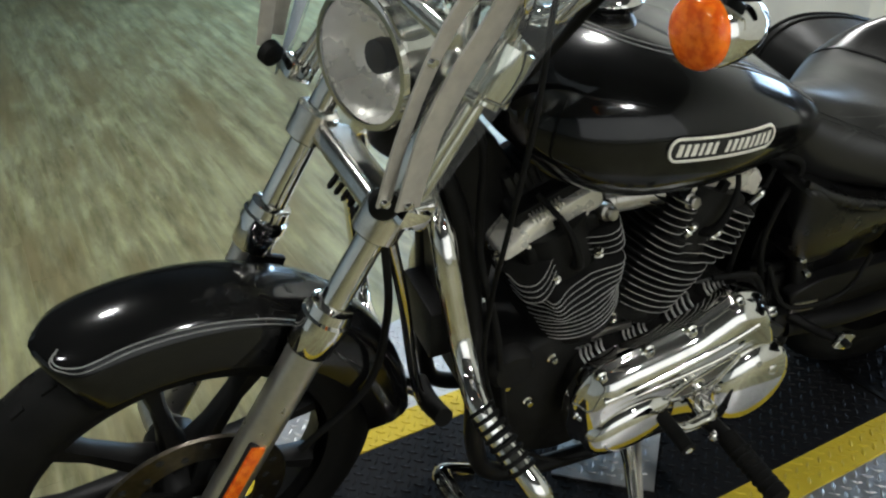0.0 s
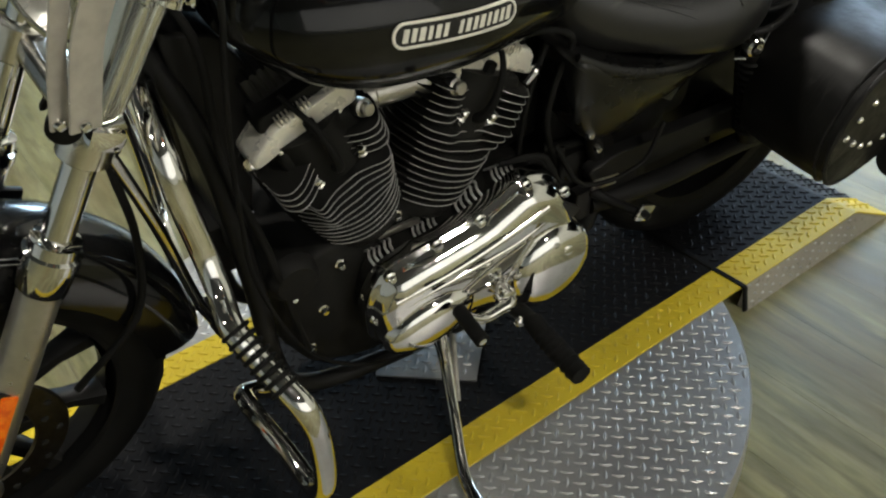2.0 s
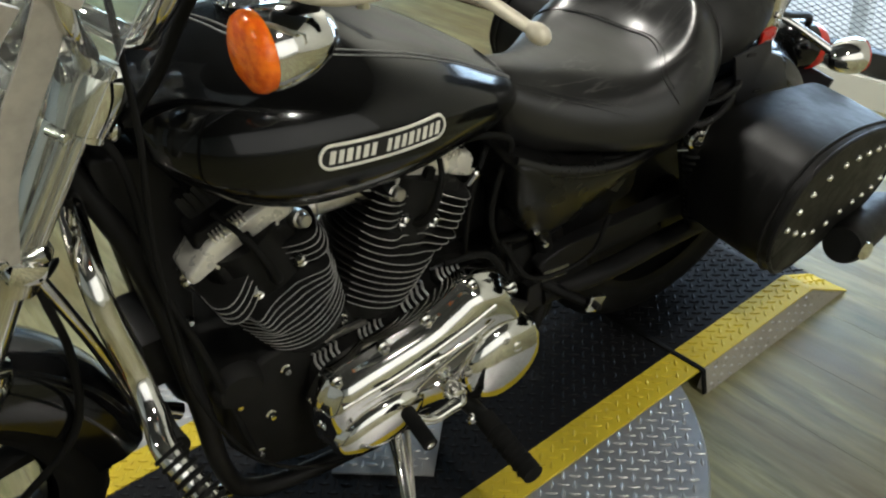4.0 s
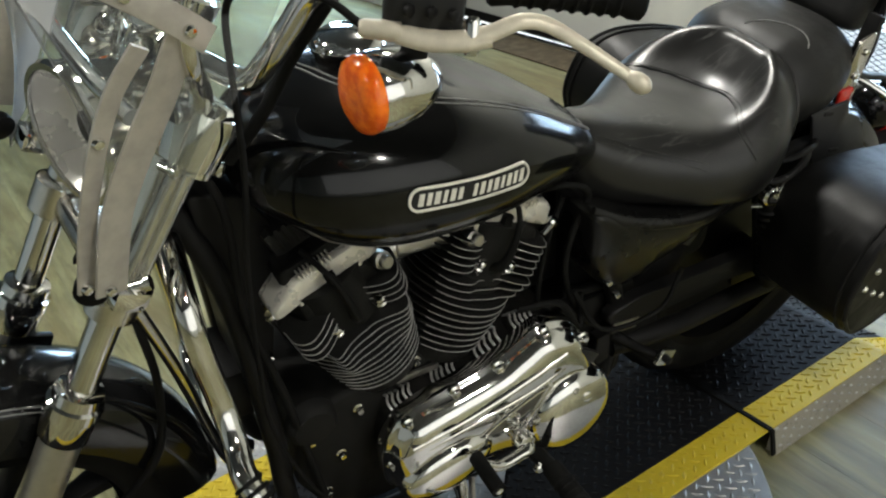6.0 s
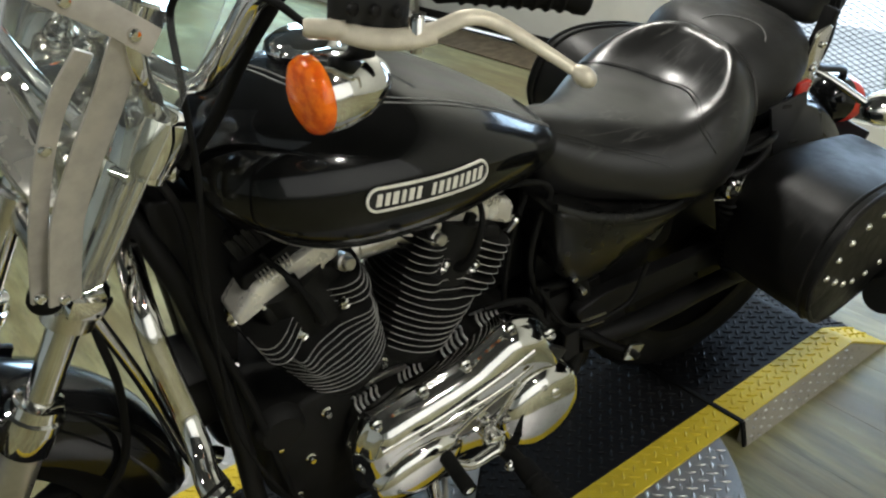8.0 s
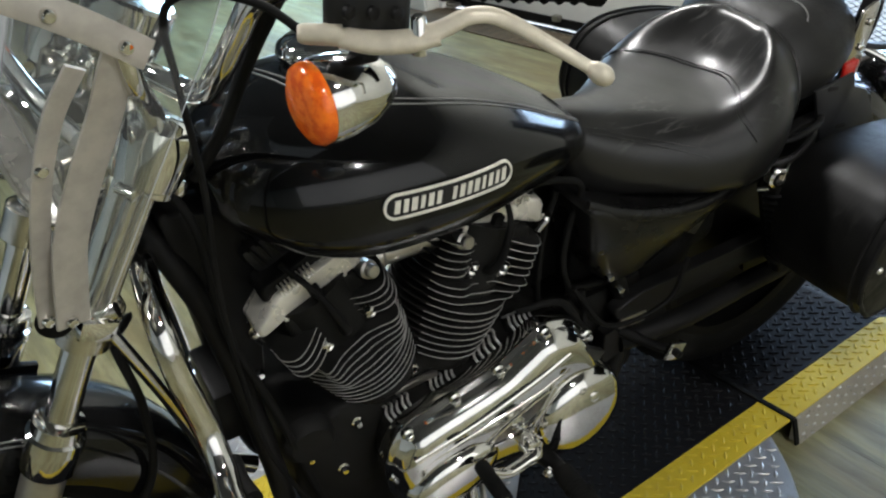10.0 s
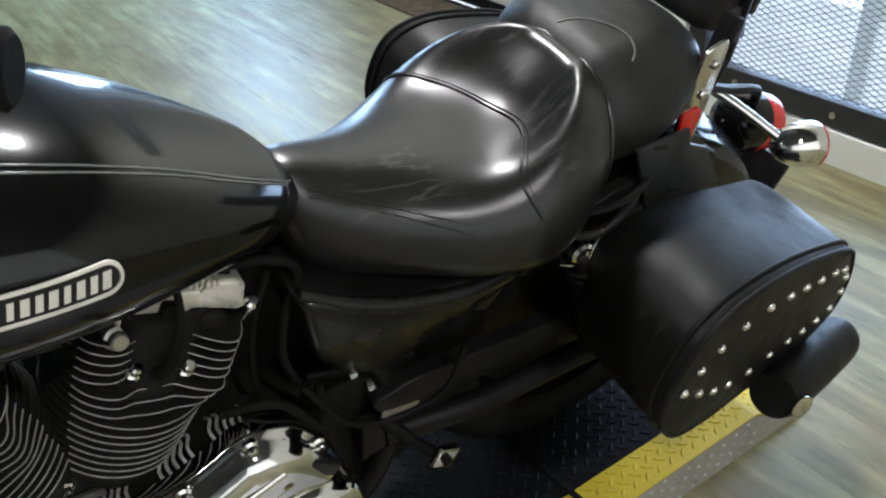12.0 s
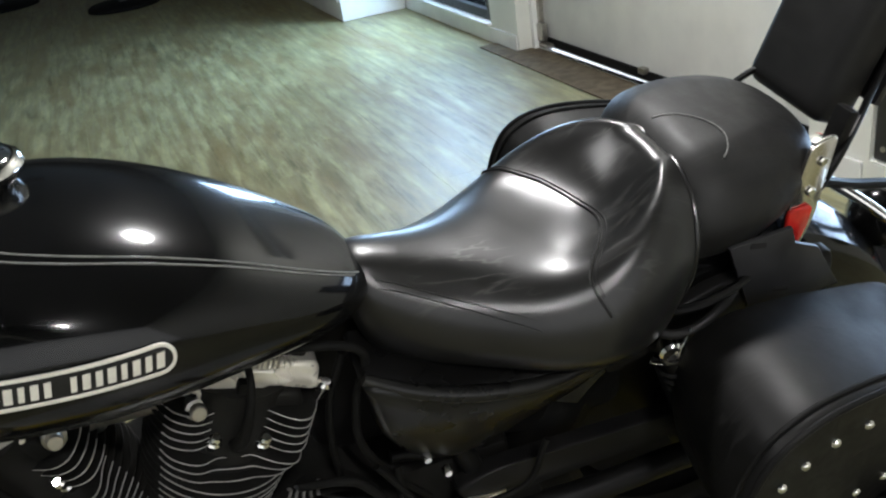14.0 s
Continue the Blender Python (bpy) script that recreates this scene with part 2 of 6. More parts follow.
def plate_mat(name, a, b, metal, rough, wear, amount=0.5, spec=0.5):
    m, nt, ln, bs = nodes_of(name)
    big, mid = noise_of(nt, ln, 4, 5), noise_of(nt, ln, 55, 5, 0.7)
    c = mixed(nt, ln, ramp(nt, ln, big, 0.35, 0.65), a, b)
    ln.new(mixed(nt, ln, ramp(nt, ln, mid, 0.58, 0.72, 0.0, amount), c, wear), bs.inputs["Base Color"])
    ln.new(ramp(nt, ln, mid, 0.3, 0.7, *rough), bs.inputs["Roughness"])
    bs.inputs["Metallic"].default_value = metal
    bs.inputs["Specular IOR Level"].default_value = spec
    bump(nt, ln, bs, mid, 0.08, 0.001)
    return m


TREAD_BARE = plate_mat("bare_tread_plate", (0.52, 0.52, 0.51), (0.42, 0.42, 0.42), 0.8, (0.32, 0.50), (0.25, 0.25, 0.25))
TREAD_SIDE = plate_mat("worn_ramp_side", (0.40, 0.38, 0.33), (0.30, 0.285, 0.25), 0.5, (0.4, 0.6), (0.13, 0.12, 0.10), 0.85)
TREAD_YELLOW = plate_mat("yellow_painted_tread_plate", (0.57, 0.435, 0.02), (0.48, 0.36, 0.018), 0.0, (0.46, 0.62), (0.30, 0.21, 0.03), spec=0.25)
TREAD_BLACK = plate_mat("black_painted_tread_plate", (0.007, 0.007, 0.0075), (0.011, 0.011, 0.012), 0.0, (0.42, 0.56), (0.025, 0.025, 0.025), 0.3, spec=0.06)

# ---- mesh helpers ----
def part(name, bm, mat, parent=None, label="", smooth=True, angle=40):
    """Link a bmesh as one mesh object, under a thing or a part where one is given."""
    me = bpy.data.meshes.new(name)
    bmesh.ops.recalc_face_normals(bm, faces=bm.faces)
    for f in bm.faces:
        f.smooth = smooth
    if smooth:
        lim = radians(angle)
        for e in bm.edges:
            if len(e.link_faces) == 2 and e.calc_face_angle(0) > lim:
                e.smooth = False
    bm.to_mesh(me)
    bm.free()
    for m in mat if isinstance(mat, (list, tuple)) else [mat]:
        me.materials.append(m)
    ob = new(name, me)
    if parent:
        ob.parent = parent
    if label:
        ob["label"] = label
    return ob


def catmull(pts, steps=6):
    pts = [Vector(p) for p in pts]
    if len(pts) < 3:
        return pts
    q = [2 * pts[0] - pts[1], *pts, 2 * pts[-1] - pts[-2]]
    out = []
    for i in range(1, len(q) - 2):
        a, b, c, d = q[i - 1:i + 3]
        for k in range(steps):
            t = k / steps
            out.append(0.5 * (2 * b + (c - a) * t + (2 * a - 5 * b + 4 * c - d) * t * t + (3 * b - a - 3 * c + d) * t ** 3))
    out.append(q[-2])
    return out


def rings_mesh(rings, caps=True, bm=None, mat=0):
    bm = bm or bmesh.new()
    vs = [[bm.verts.new(p) for p in r] for r in rings]
    n = len(vs[0])
    for a, b in zip(vs, vs[1:]):
        for i in range(n):
            f = bm.faces.new((a[i], a[(i + 1) % n], b[(i + 1) % n], b[i]))
            f.material_index = mat
    if caps:
        bm.faces.new(vs[0][::-1]).material_index = mat
        bm.faces.new(vs[-1]).material_index = mat
    return bm


def tube(pts, r, n=12, steps=6, bm=None, flat=1.0):
    """A round bar along a smooth path; r may be a list, one for each point; flat squeezes it."""
    path = catmull(pts, steps) if steps > 1 else [Vector(p) for p in pts]
    rr = r if isinstance(r, (list, tuple)) else [r] * len(pts)
    rad = [float(v) for v in np.interp(np.linspace(0, 1, len(path)), np.linspace(0, 1, len(rr)), rr)]
    rings, side = [], None
    for i, p in enumerate(path):
        d = (path[min(i + 1, len(path) - 1)] - path[max(i - 1, 0)]).normalized()
        if side is None:
            side = d.orthogonal().normalized()
        side = (side - d * side.dot(d)).normalized()
        up = d.cross(side)
        rings.append([p + rad[i] * (math.cos(a) * side + flat * math.sin(a) * up) for a in (2 * math.pi * k / n for k in range(n))])
    return rings_mesh(rings, True, bm)


def lathe(profile, origin, axis, n=32, bm=None, caps=True):
    """Turned shape: profile of (along the axis, radius)."""
    ax = Vector(axis).normalized()
    u = ax.orthogonal().normalized()
    v = ax.cross(u)
    o = Vector(origin)
    rings = [[o + ax * h + max(r, 1e-4) * (math.cos(a) * u + math.sin(a) * v) for a in (2 * math.pi * k / n for k in range(n))] for h, r in profile]
    return rings_mesh(rings, caps, bm)


def box(size, m=None, bevel=0.004, bm=None, seg=2):
    own = bmesh.new()
    bmesh.ops.create_cube(own, size=1.0)
    bmesh.ops.scale(own, vec=size, verts=own.verts)
    if bevel:
        bmesh.ops.bevel(own, geom=list(own.edges), offset=min(bevel, 0.45 * min(size)), segments=seg, affect="EDGES", profile=0.6)
    if m is not None:
        bmesh.ops.transform(own, matrix=m, verts=own.verts)
    return own if bm is None else merged(bm, own)


def merged(bm, other):
    me = bpy.data.meshes.new("tmp")
    other.to_mesh(me)
    other.free()
    bm.from_mesh(me)
    bpy.data.meshes.remove(me)
    return bm


def rounded(outline, radius, seg=4):
    """A polygon with its corners rounded (2D points)."""
    out = []
    n = len(outline)
    for i in range(n):
        p = Vector(outline[i])
        a, b = Vector(outline[i - 1]) - p, Vector(outline[(i + 1) % n]) - p
        k = min(radius, 0.45 * a.length, 0.45 * b.length)
        s, e = p + a.normalized() * k, p + b.normalized() * k
        for j in range(seg + 1):
            t = j / seg
            out.append((1 - t) ** 2 * s + 2 * t * (1 - t) * p + t * t * e)
    return out


def prism(outline, lift, y0, y1, edge=0.004, bm=None, mat=0):
    """A slab: an outline of 2D points, lifted by lift(u, v, h) to 3D, from height y0 to y1 with a chamfered far edge."""
    c = sum((Vector(p) for p in outline), Vector((0, 0))) / len(outline)
    def shrunk(d):
        res = []
        for p in outline:
            p = Vector(p)
            w = c - p
            res.append(p + w.normalized() * min(d, 0.8 * w.length))
        return res
    s = 1 if y1 > y0 else -1
    levels = [(0, y0), (0, y1 - s * edge), (edge * 0.35, y1 - s * edge * 0.3), (edge, y1)]
    return rings_mesh([[lift(p[0], p[1], h) for p in shrunk(d)] for d, h in levels], True, bm, mat)


def side(u, v, h):
    return Vector((u, h, v))


def bolt(place, axis, r, h, mat, parent, name="bolt"):
    return part(name, lathe([(0, r), (h * 0.7, r), (h, r * 0.72)], place, axis, 10), mat, parent)


# ---- the room ----
def thing(name, label, category, group="", kind=""):
    return tagged(new(name), label, category, group, kind)


def slab(name, x0, x1, y0, y1, z0, z1, mat, label="", category="", kind="structure", parent=None, bevel=0.0):
    bm = box((x1 - x0, y1 - y0, z1 - z0), pose((x0 + x1) / 2, (y0 + y1) / 2, (z0 + z1) / 2), bevel)
    ob = part(name, bm, mat, parent, smooth=False)
    return tagged(ob, label, category, "", kind) if not parent else ob


WX = 1.5
FAR = 11.0
slab("underfloor", -7.0, 1.7, -4.0, FAR, -0.12, -0.008, DARK, "dark underlay beneath the planks", "floor")
slab("ceiling", -7.0, 1.7, -4.0, FAR, 3.0, 3.12, CEIL, "dark painted ceiling", "ceiling")
# rear wall: mesh door y 0.10..1.16, white door 1.42..3.62, window 3.95..5.2
for nm, y0, y1, z0, z1, lb in (("a", -4.0, 0.10, 0, 3, "pale painted wall beside the mesh door"), ("b", 1.16, 1.42, 0, 3, "pale wall pier between two doors"), ("c", 3.62, 3.97, 0, 3, "pale wall pier between door and window"),
                               ("d", 5.2, FAR, 0, 3, "pale painted wall past the window"), ("e", 0.10, 1.16, 1.52, 3, "pale wall above the mesh door"), ("f", 1.42, 3.62, 2.3, 3, "pale wall above the white door"),
                               ("g", 3.97, 5.2, 0, 0.115, "low pale wall under the window"), ("h", 3.97, 5.2, 2.1, 3, "pale wall above the window"), ("i", 0.10, 1.16, 0, 0.10, "raised pale sill under the mesh door")):
    slab("wall_rear_" + nm, WX, WX + 0.2, y0, y1, z0, z1, WALL, lb, "wall")
slab("wall_far", -7.0, 1.7, FAR, FAR + 0.2, 0.0, 3.0, GREY_WALL, "far painted wall of the showroom", "wall")
slab("wall_left", -7.2, -7.0, -4.0, FAR, 0.0, 3.0, WALL, "painted end wall of the showroom", "wall")
slab("wall_near", -7.0, 1.7, -4.2, -4.0, 0.0, 3.0, WALL, "painted wall facing the motorcycle", "wall")
slab("ground", -30, 30, -30, 30, -0.3, -0.2, surface("pale_concrete", (0.62, 0.62, 0.60), (0.52, 0.52, 0.50), (0.8, 0.9), 0, 3, 80, 0.2), "pale concrete ground outside", "ground")
for nm, y0, y1 in (("a", -4.0, 0.08), ("b", 1.18, 1.41), ("c", 3.63, 3.95), ("d", 3.95, 5.43), ("e", 6.92, FAR)):
    slab("baseboard_" + nm, WX - 0.012, WX - 0.001, y0, y1, 0.0, 0.09, WHITE, "white painted baseboard", "baseboard", bevel=0.003)

# daylight outside: a plain pale backdrop past the doors and window
m, nt, ln, bs = nodes_of("daylight_haze")
em = nt.new("ShaderNodeEmission")
ln.new(mixed(nt, ln, ramp(nt, ln, noise_of(nt, ln, 0.5, 2), 0.35, 0.65), (0.80, 0.88, 1.0), (0.95, 0.98, 1.0)), em.inputs[0])
em.inputs[1].default_value = 3.0
ln.new(em.outputs[0], nt["Material Output"].inputs[0])
slab("backdrop", 3.4, 3.42, -3.0, 8.0, -0.2, 4.0, m, "pale daylight outside", "backdrop")

# steel mesh door
md = thing("door_1", "black steel security door with expanded mesh over glass", "door", kind="structure")
for y0, y1, z0, z1 in ((1.085, 1.155, 0.105, 1.51), (0.105, 0.175, 0.105, 1.51), (0.175, 1.085, 0.105, 0.185), (0.175, 1.085, 1.43, 1.51)):
    part("door_frame", box((0.05, y1 - y0, z1 - z0), pose(WX + 0.04, (y0 + y1) / 2, (z0 + z1) / 2), 0.003), STEEL_BLACK, md)
for bz in (0.145, 0.6, 1.2):
    bolt((WX + 0.014, 1.12, bz), (-1, 0, 0), 0.010, 0.005, SATIN, md)
for by in (0.95, 0.6, 0.3):
    bolt((WX + 0.014, by, 0.145), (-1, 0, 0), 0.010, 0.005, SATIN, md)
bm = bmesh.new()
Y0, Y1, Z0, Z1, SL = 0.175, 1.085, 0.185, 1.43, 0.43
for sgn in (-1, 1):
    c = Z0 - SL * (Y1 - Y0)
    while c < Z1 + SL * (Y1 - Y0):
        ya, yb = Y0, Y1
        f = (lambda y: c + SL * (y - Y0)) if sgn > 0 else (lambda y: c + SL * (Y1 - y))
        cand = sorted([(y, f(y)) for y in (Y0, Y1)] + [((z - c) / SL + Y0 if sgn > 0 else Y1 - (z - c) / SL, z) for z in (Z0, Z1)])
        cand = [p for p in cand if Y0 - 1e-6 <= p[0] <= Y1 + 1e-6 and Z0 - 1e-6 <= p[1] <= Z1 + 1e-6]
        if len(cand) >= 2 and cand[-1][0] - cand[0][0] > 0.01:
            a, b = cand[0], cand[-1]
            t = 0.0011
            q = [Vector((WX + 0.035 + dx, y, z + dz)) for y, z in (a, b) for dx, dz in ((-t, -t), (t, -t), (t, t), (-t, t))]
            vs = [bm.verts.new(p) for p in q]
            for k in range(4):
                bm.faces.new((vs[k], vs[(k + 1) % 4], vs[4 + (k + 1) % 4], vs[4 + k]))
        c += 0.0185
mesh = part("expanded_mesh", bm, STEEL_BLACK, md, "black diamond mesh", smooth=False)
mesh["kind"] = "stuff"
pane = part("pane", box((0.006, 0.91, 1.245), pose(WX + 0.06, 0.63, 0.8075), 0), GLASS, md, smooth=False)
pane.visible_shadow = False
lb = part("lock_box", box((0.03, 0.135, 0.165), pose(WX + 0.012, 1.015, 0.375, 0, 0, 0), 0.004), STEEL_BLACK, md)
part("latch", tube([(WX - 0.01, 1.10, 0.40), (WX - 0.02, 1.07, 0.40), (WX - 0.022, 1.045, 0.395), (WX - 0.022, 1.04, 0.33)], 0.006, 10), SATIN, lb)
part("latch_plate", box((0.012, 0.05, 0.03), pose(WX + 0.006, 1.10, 0.405), 0.003), SATIN, lb)
# outer white window frame behind the mesh door
ofr = thing("outer_frame", "white window frame standing outside the mesh door", "window frame", kind="structure")
for y0, y1, z0, z1 in ((0.93, 1.0, -0.2, 2.4), (-0.6, 0.93, 0.18, 0.24), (0.02, 0.08, 0.24, 2.4)):
    part("frame_bar", box((0.06, y1 - y0, z1 - z0), pose(2.3, (y0 + y1) / 2, (z0 + z1) / 2), 0.004), WHITE, ofr)

# white door
wd = thing("door_2", "plain white door with a black sweep and metal threshold", "door", kind="structure")
part("door_leaf", box((0.045, 2.14, 2.22), pose(WX + 0.175, 2.52, 1.16), 0.004), WHITE, wd)
part("door_sweep", box((0.012, 2.12, 0.045), pose(WX + 0.145, 2.52, 0.043), 0.002), RUBBER, wd)
part("threshold", box((0.05, 2.18, 0.014), pose(WX + 0.115, 2.52, 0.008), 0.003), POLISHED, wd)
for y in (3.60, 1.44):
    part("door_jamb", box((0.08, 0.035, 2.3), pose(WX + 0.12, y, 1.15), 0.003), WHITE, wd)
part("hinge_bracket", box((0.035, 0.06, 0.10), pose(WX + 0.115, 3.55, 0.10), 0.004), SATIN, wd)
part("hinge_bracket", box((0.03, 0.03, 0.30), pose(WX + 0.125, 3.575, 0.30), 0.004), SATIN, wd)
part("hinge_bracket", box((0.05, 0.09, 0.02), pose(WX + 0.11, 3.50, 0.035), 0.004), SATIN, wd)
part("door_stop", box((0.03, 0.05, 0.03), pose(WX + 0.13, 2.60, 0.07), 0.004), SATIN, wd)

# window
w1 = thing("window_1", "tall window with a dark frame and white sheer behind it", "window", kind="structure")
for y0, y1, z0, z1 in ((3.975, 4.03, 0.12, 2.095), (5.14, 5.195, 0.12, 2.095), (4.03, 5.14, 0.12, 0.175), (4.03, 5.14, 2.04, 2.095), (4.565, 4.605, 0.175, 2.04)):
    part("window_frame", box((0.06, y1 - y0, z1 - z0), pose(WX + 0.04, (y0 + y1) / 2, (z0 + z1) / 2), 0.003), STEEL_BLACK, w1)
for yc in (4.2975, 4.8725):
    p = part("pane", box((0.006, 0.535, 1.865), pose(WX + 0.045, yc, 1.1075), 0), GLASS, w1, smooth=False)
    p.visible_shadow = False
part("window_sill", box((0.05, 1.26, 0.018), pose(WX - 0.012, 4.585, 0.107), 0.004), WHITE, w1)

# white counter by the wall
ct = thing("counter", "white panelled counter against the wall", "counter")
part("body", box((0.49, 1.46, 0.92), pose(1.245, 6.17, 0.46), 0.006), WHITE, ct)
part("worktop", box((0.54, 1.50, 0.035), pose(1.235, 6.17, 0.9375), 0.005), WHITE, ct)
for k in range(3):
    part("drawer_front", box((0.014, 0.44, 0.30), pose(0.994, 5.70 + 0.475 * k, 0.29), 0.004), WHITE, ct)
mat_ = surface("brown_coir", (0.105, 0.080, 0.045), (0.060, 0.045, 0.026), (0.85, 0.95), 0.0, 18, 260, 0.6)
tagged(part("door_mat", box((0.21, 2.3, 0.008), pose(1.485, 2.75, 0.004), 0.003), mat_), "brown coir mat before the white door", "door mat")

# black display bases far down the floor
def display_base(x, y, r):
    b = thing("display_base", "low black display base at the far end", "display base", "display bases")
    part("base_plate", lathe([(0, r), (0.03, r), (0.05, r - 0.03), (0.055, 0.0)], (x, y, 0.0), (0, 0, 1), 36), RUBBER, b)
    part("post", lathe([(0.05, 0.05), (0.9, 0.05), (0.92, 0.02)], (x, y, 0.0), (0, 0, 1), 20), STEEL_BLACK, b)


for x, y, r in ((-0.35, 8.35, 0.34), (-1.55, 10.0, 0.4), (0.52, 8.9, 0.25)):
    display_base(x, y, r)

# ceiling light fittings, out of view; the last two only house the added fill
fit_m, nt, ln, bs = nodes_of("lamp_diffuser")
bs.inputs["Base Color"].default_value = (0.8, 0.8, 0.76, 1)
bs.inputs["Emission Color"].default_value = (1.0, 0.92, 0.72, 1)
bs.inputs["Emission Strength"].default_value = 6.0
for cx, cy, watts in CEILING_LAMPS_AND_FILLS:
    lf = thing("ceiling_light_and_fill", "round white ceiling light out of view, two of them added for fill", "ceiling light", "ceiling lights")
    part("housing", lathe([(0, 0.15), (0.045, 0.16), (0.05, 0.15), (0.05, 0.132)], (cx, cy, 3.0), (0, 0, -1), 36, caps=False), WHITE, lf)
    part("diffuser", lathe([(0.0, 0.13), (0.05, 0.13), (0.058, 0.10), (0.06, 0.0)], (cx, cy, 2.995), (0, 0, -1), 36), fit_m, lf)

# ---- turntable deck ----
DH = 0.06
CX, CY, CR = -0.65, 0.31, 0.66
deck = thing("turntable", "round tread-plate motorcycle turntable with a painted runway", "turntable")
bm = bmesh.new()
rings_mesh([[Vector((CX + r * math.cos(a), CY + r * math.sin(a), z)) for a in (2 * math.pi * k / 96 for k in range(96))] for r, z in ((CR, 0.0), (CR, DH - 0.004), (CR - 0.003, DH))], True, bm)
part("disc", bm, TREAD_BARE, deck, "bare tread-plate disc")


def strip(name, x0, x1, y0, y1, z, mat, parent, th=0.004):
    bm = box((x1 - x0, y1 - y0, th), pose((x0 + x1) / 2, (y0 + y1) / 2, z + th / 2 - 0.001), 0.001, seg=1)
    return part(name, bm, mat, parent, smooth=False)


XA, XB, XC = -0.008, 0.40, 0.53  # hinge, bend and tip of the rear ramp
BANDS = ((0.0, 0.078, TREAD_YELLOW, "edge_band"), (0.0795, 0.5455, TREAD_BLACK, "runway"), (0.547, 0.625, TREAD_YELLOW, "edge_band"))
for y0, y1, mt, nm in BANDS:
    strip(nm, -1.95, XA, y0, y1, DH, mt, deck)
part("front_wing", box((0.70, 0.625, DH - 0.004), pose(-1.60, 0.3125, DH / 2), 0.002), TREAD_BARE, deck)
ramp_ = thing("ramp", "tread-plate ramp with yellow edges and bare sides", "ramp")
for y0, y1, mt, nm in BANDS:
    out = 0.022 if nm == "edge_band" else 0.0
    o0, o1 = (out if y0 == 0.0 else 0.0), (out if y0 > 0.5 else 0.0)
    rows = [[Vector((x, y0 - k0, z)), Vector((x, y1 + k1, z)), Vector((x, y1 + k1, z - 0.004)), Vector((x, y0 - k0, z - 0.004))] for x, z, k0, k1 in ((0.004, DH + 0.003, 0, 0), (XB, DH + 0.003, 0, 0), (XB + 0.01, DH + 0.001, 0, 0), (XC, 0.006, o0, o1))]
    part(nm, rings_mesh(rows), mt, ramp_, smooth=False)
for s, ya, yb in ((-1, 0.0, -0.016), (1, 0.625, 0.641)):
    # leaning bare side plates
    rows = [[Vector((0.004, ya, DH)), Vector((0.004, yb, 0.0)), Vector((0.004, ya - s * 0.01, 0.0))], [Vector((XB, ya, DH)), Vector((XB, yb, 0.0)), Vector((XB, ya - s * 0.01, 0.0))], [Vector((XC, ya + s * 0.02, 0.004)), Vector((XC, yb, 0.0)), Vector((XC, ya - s * 0.01, 0.0))]]
    part("side_plate", rings_mesh(rows), TREAD_SIDE, ramp_, smooth=False)
part("hinge_strip", box((0.012, 0.632, 0.006), pose(-0.002, 0.3125, DH + 0.003), 0.002), RUBBER, deck)
part("hinge_strip", box((0.012, 0.006, 0.062), pose(0.0, -0.008, 0.031, -9, 0, 0), 0.002), RUBBER, deck)
stand_plate = tagged(part("stand_plate", box((0.20, 0.20, 0.004), pose(-0.606, 0.292, DH + 0.006, 0, 0, 45), 0.001), TREAD_BARE), "small bare tread plate lying on the runway", "metal plate")


def lugs(name, inside, z, mat, parent, x0, x1, y0, y1, pitch=0.0305, length=0.0128, height=0.0026, turn=45.0):
    """Raised tread lugs, laid crosswise in turn, as one mesh."""
    c, s = math.cos(radians(turn)), math.sin(radians(turn))
    verts, faces = [], []
    n = int(3.2 / pitch)
    for i in range(-n, n):
        for j in range(-n, n):
            u, v = i * pitch * 0.7071 + (0.0), j * pitch * 0.7071
            x, y = c * u - s * v + CX, s * u + c * v + CY
            if not (x0 < x < x1 and y0 < y < y1 and inside(x, y)):
                continue
            a = (0 if (i + j) % 2 else 90) + turn
            ex, ey = math.cos(radians(a)), math.sin(radians(a))
            h = z(x, y)
            b = len(verts)
            for k, w, dz in ((-1, 0, 0), (0, -0.0046, 0), (1, 0, 0), (0, 0.0046, 0), (-0.62, 0, height), (0.62, 0, height)):
                verts.append((x + ex * k * length - ey * w, y + ey * k * length + ex * w, h + dz))
            faces += [(b, b + 1, b + 4), (b + 1, b + 5, b + 4), (b + 1, b + 2, b + 5), (b + 2, b + 3, b + 5), (b + 3, b + 4, b + 5), (b + 3, b, b + 4)]
    me = bpy.data.meshes.new(name)
    me.from_pydata(verts, [], faces)
    me.materials.append(mat)
    ob = new(name, me)
    ob.parent = parent
    ob["kind"] = "stuff"
    return ob


ramp_z = lambda x, y: DH + 0.0028 if x < XB else DH + 0.0028 + (0.006 - DH) * (x - XB) / (XC - XB)
lugs("tread_lug", lambda x, y: math.hypot(x - CX, y - CY) < CR - 0.012, lambda x, y: DH - 0.0002, TREAD_BARE, deck, -1.4, 0.1, -0.5, -0.008)
lugs("tread_lug", lambda x, y: math.hypot(x - CX, y - CY) < CR - 0.012, lambda x, y: DH - 0.0002, TREAD_BARE, deck, -1.4, 0.1, 0.635, 1.1)
for y0, y1, mt, nm in BANDS:
    lugs("tread_lug", lambda x, y: True, lambda x, y: DH + 0.0028, mt, deck, -1.94, XA - 0.012, y0 + 0.006, y1 - 0.006)
    lugs("tread_lug", lambda x, y: abs(x - XB) > 0.012, ramp_z, mt, ramp_, 0.02, XC - 0.015, y0 + 0.006, y1 - 0.006)
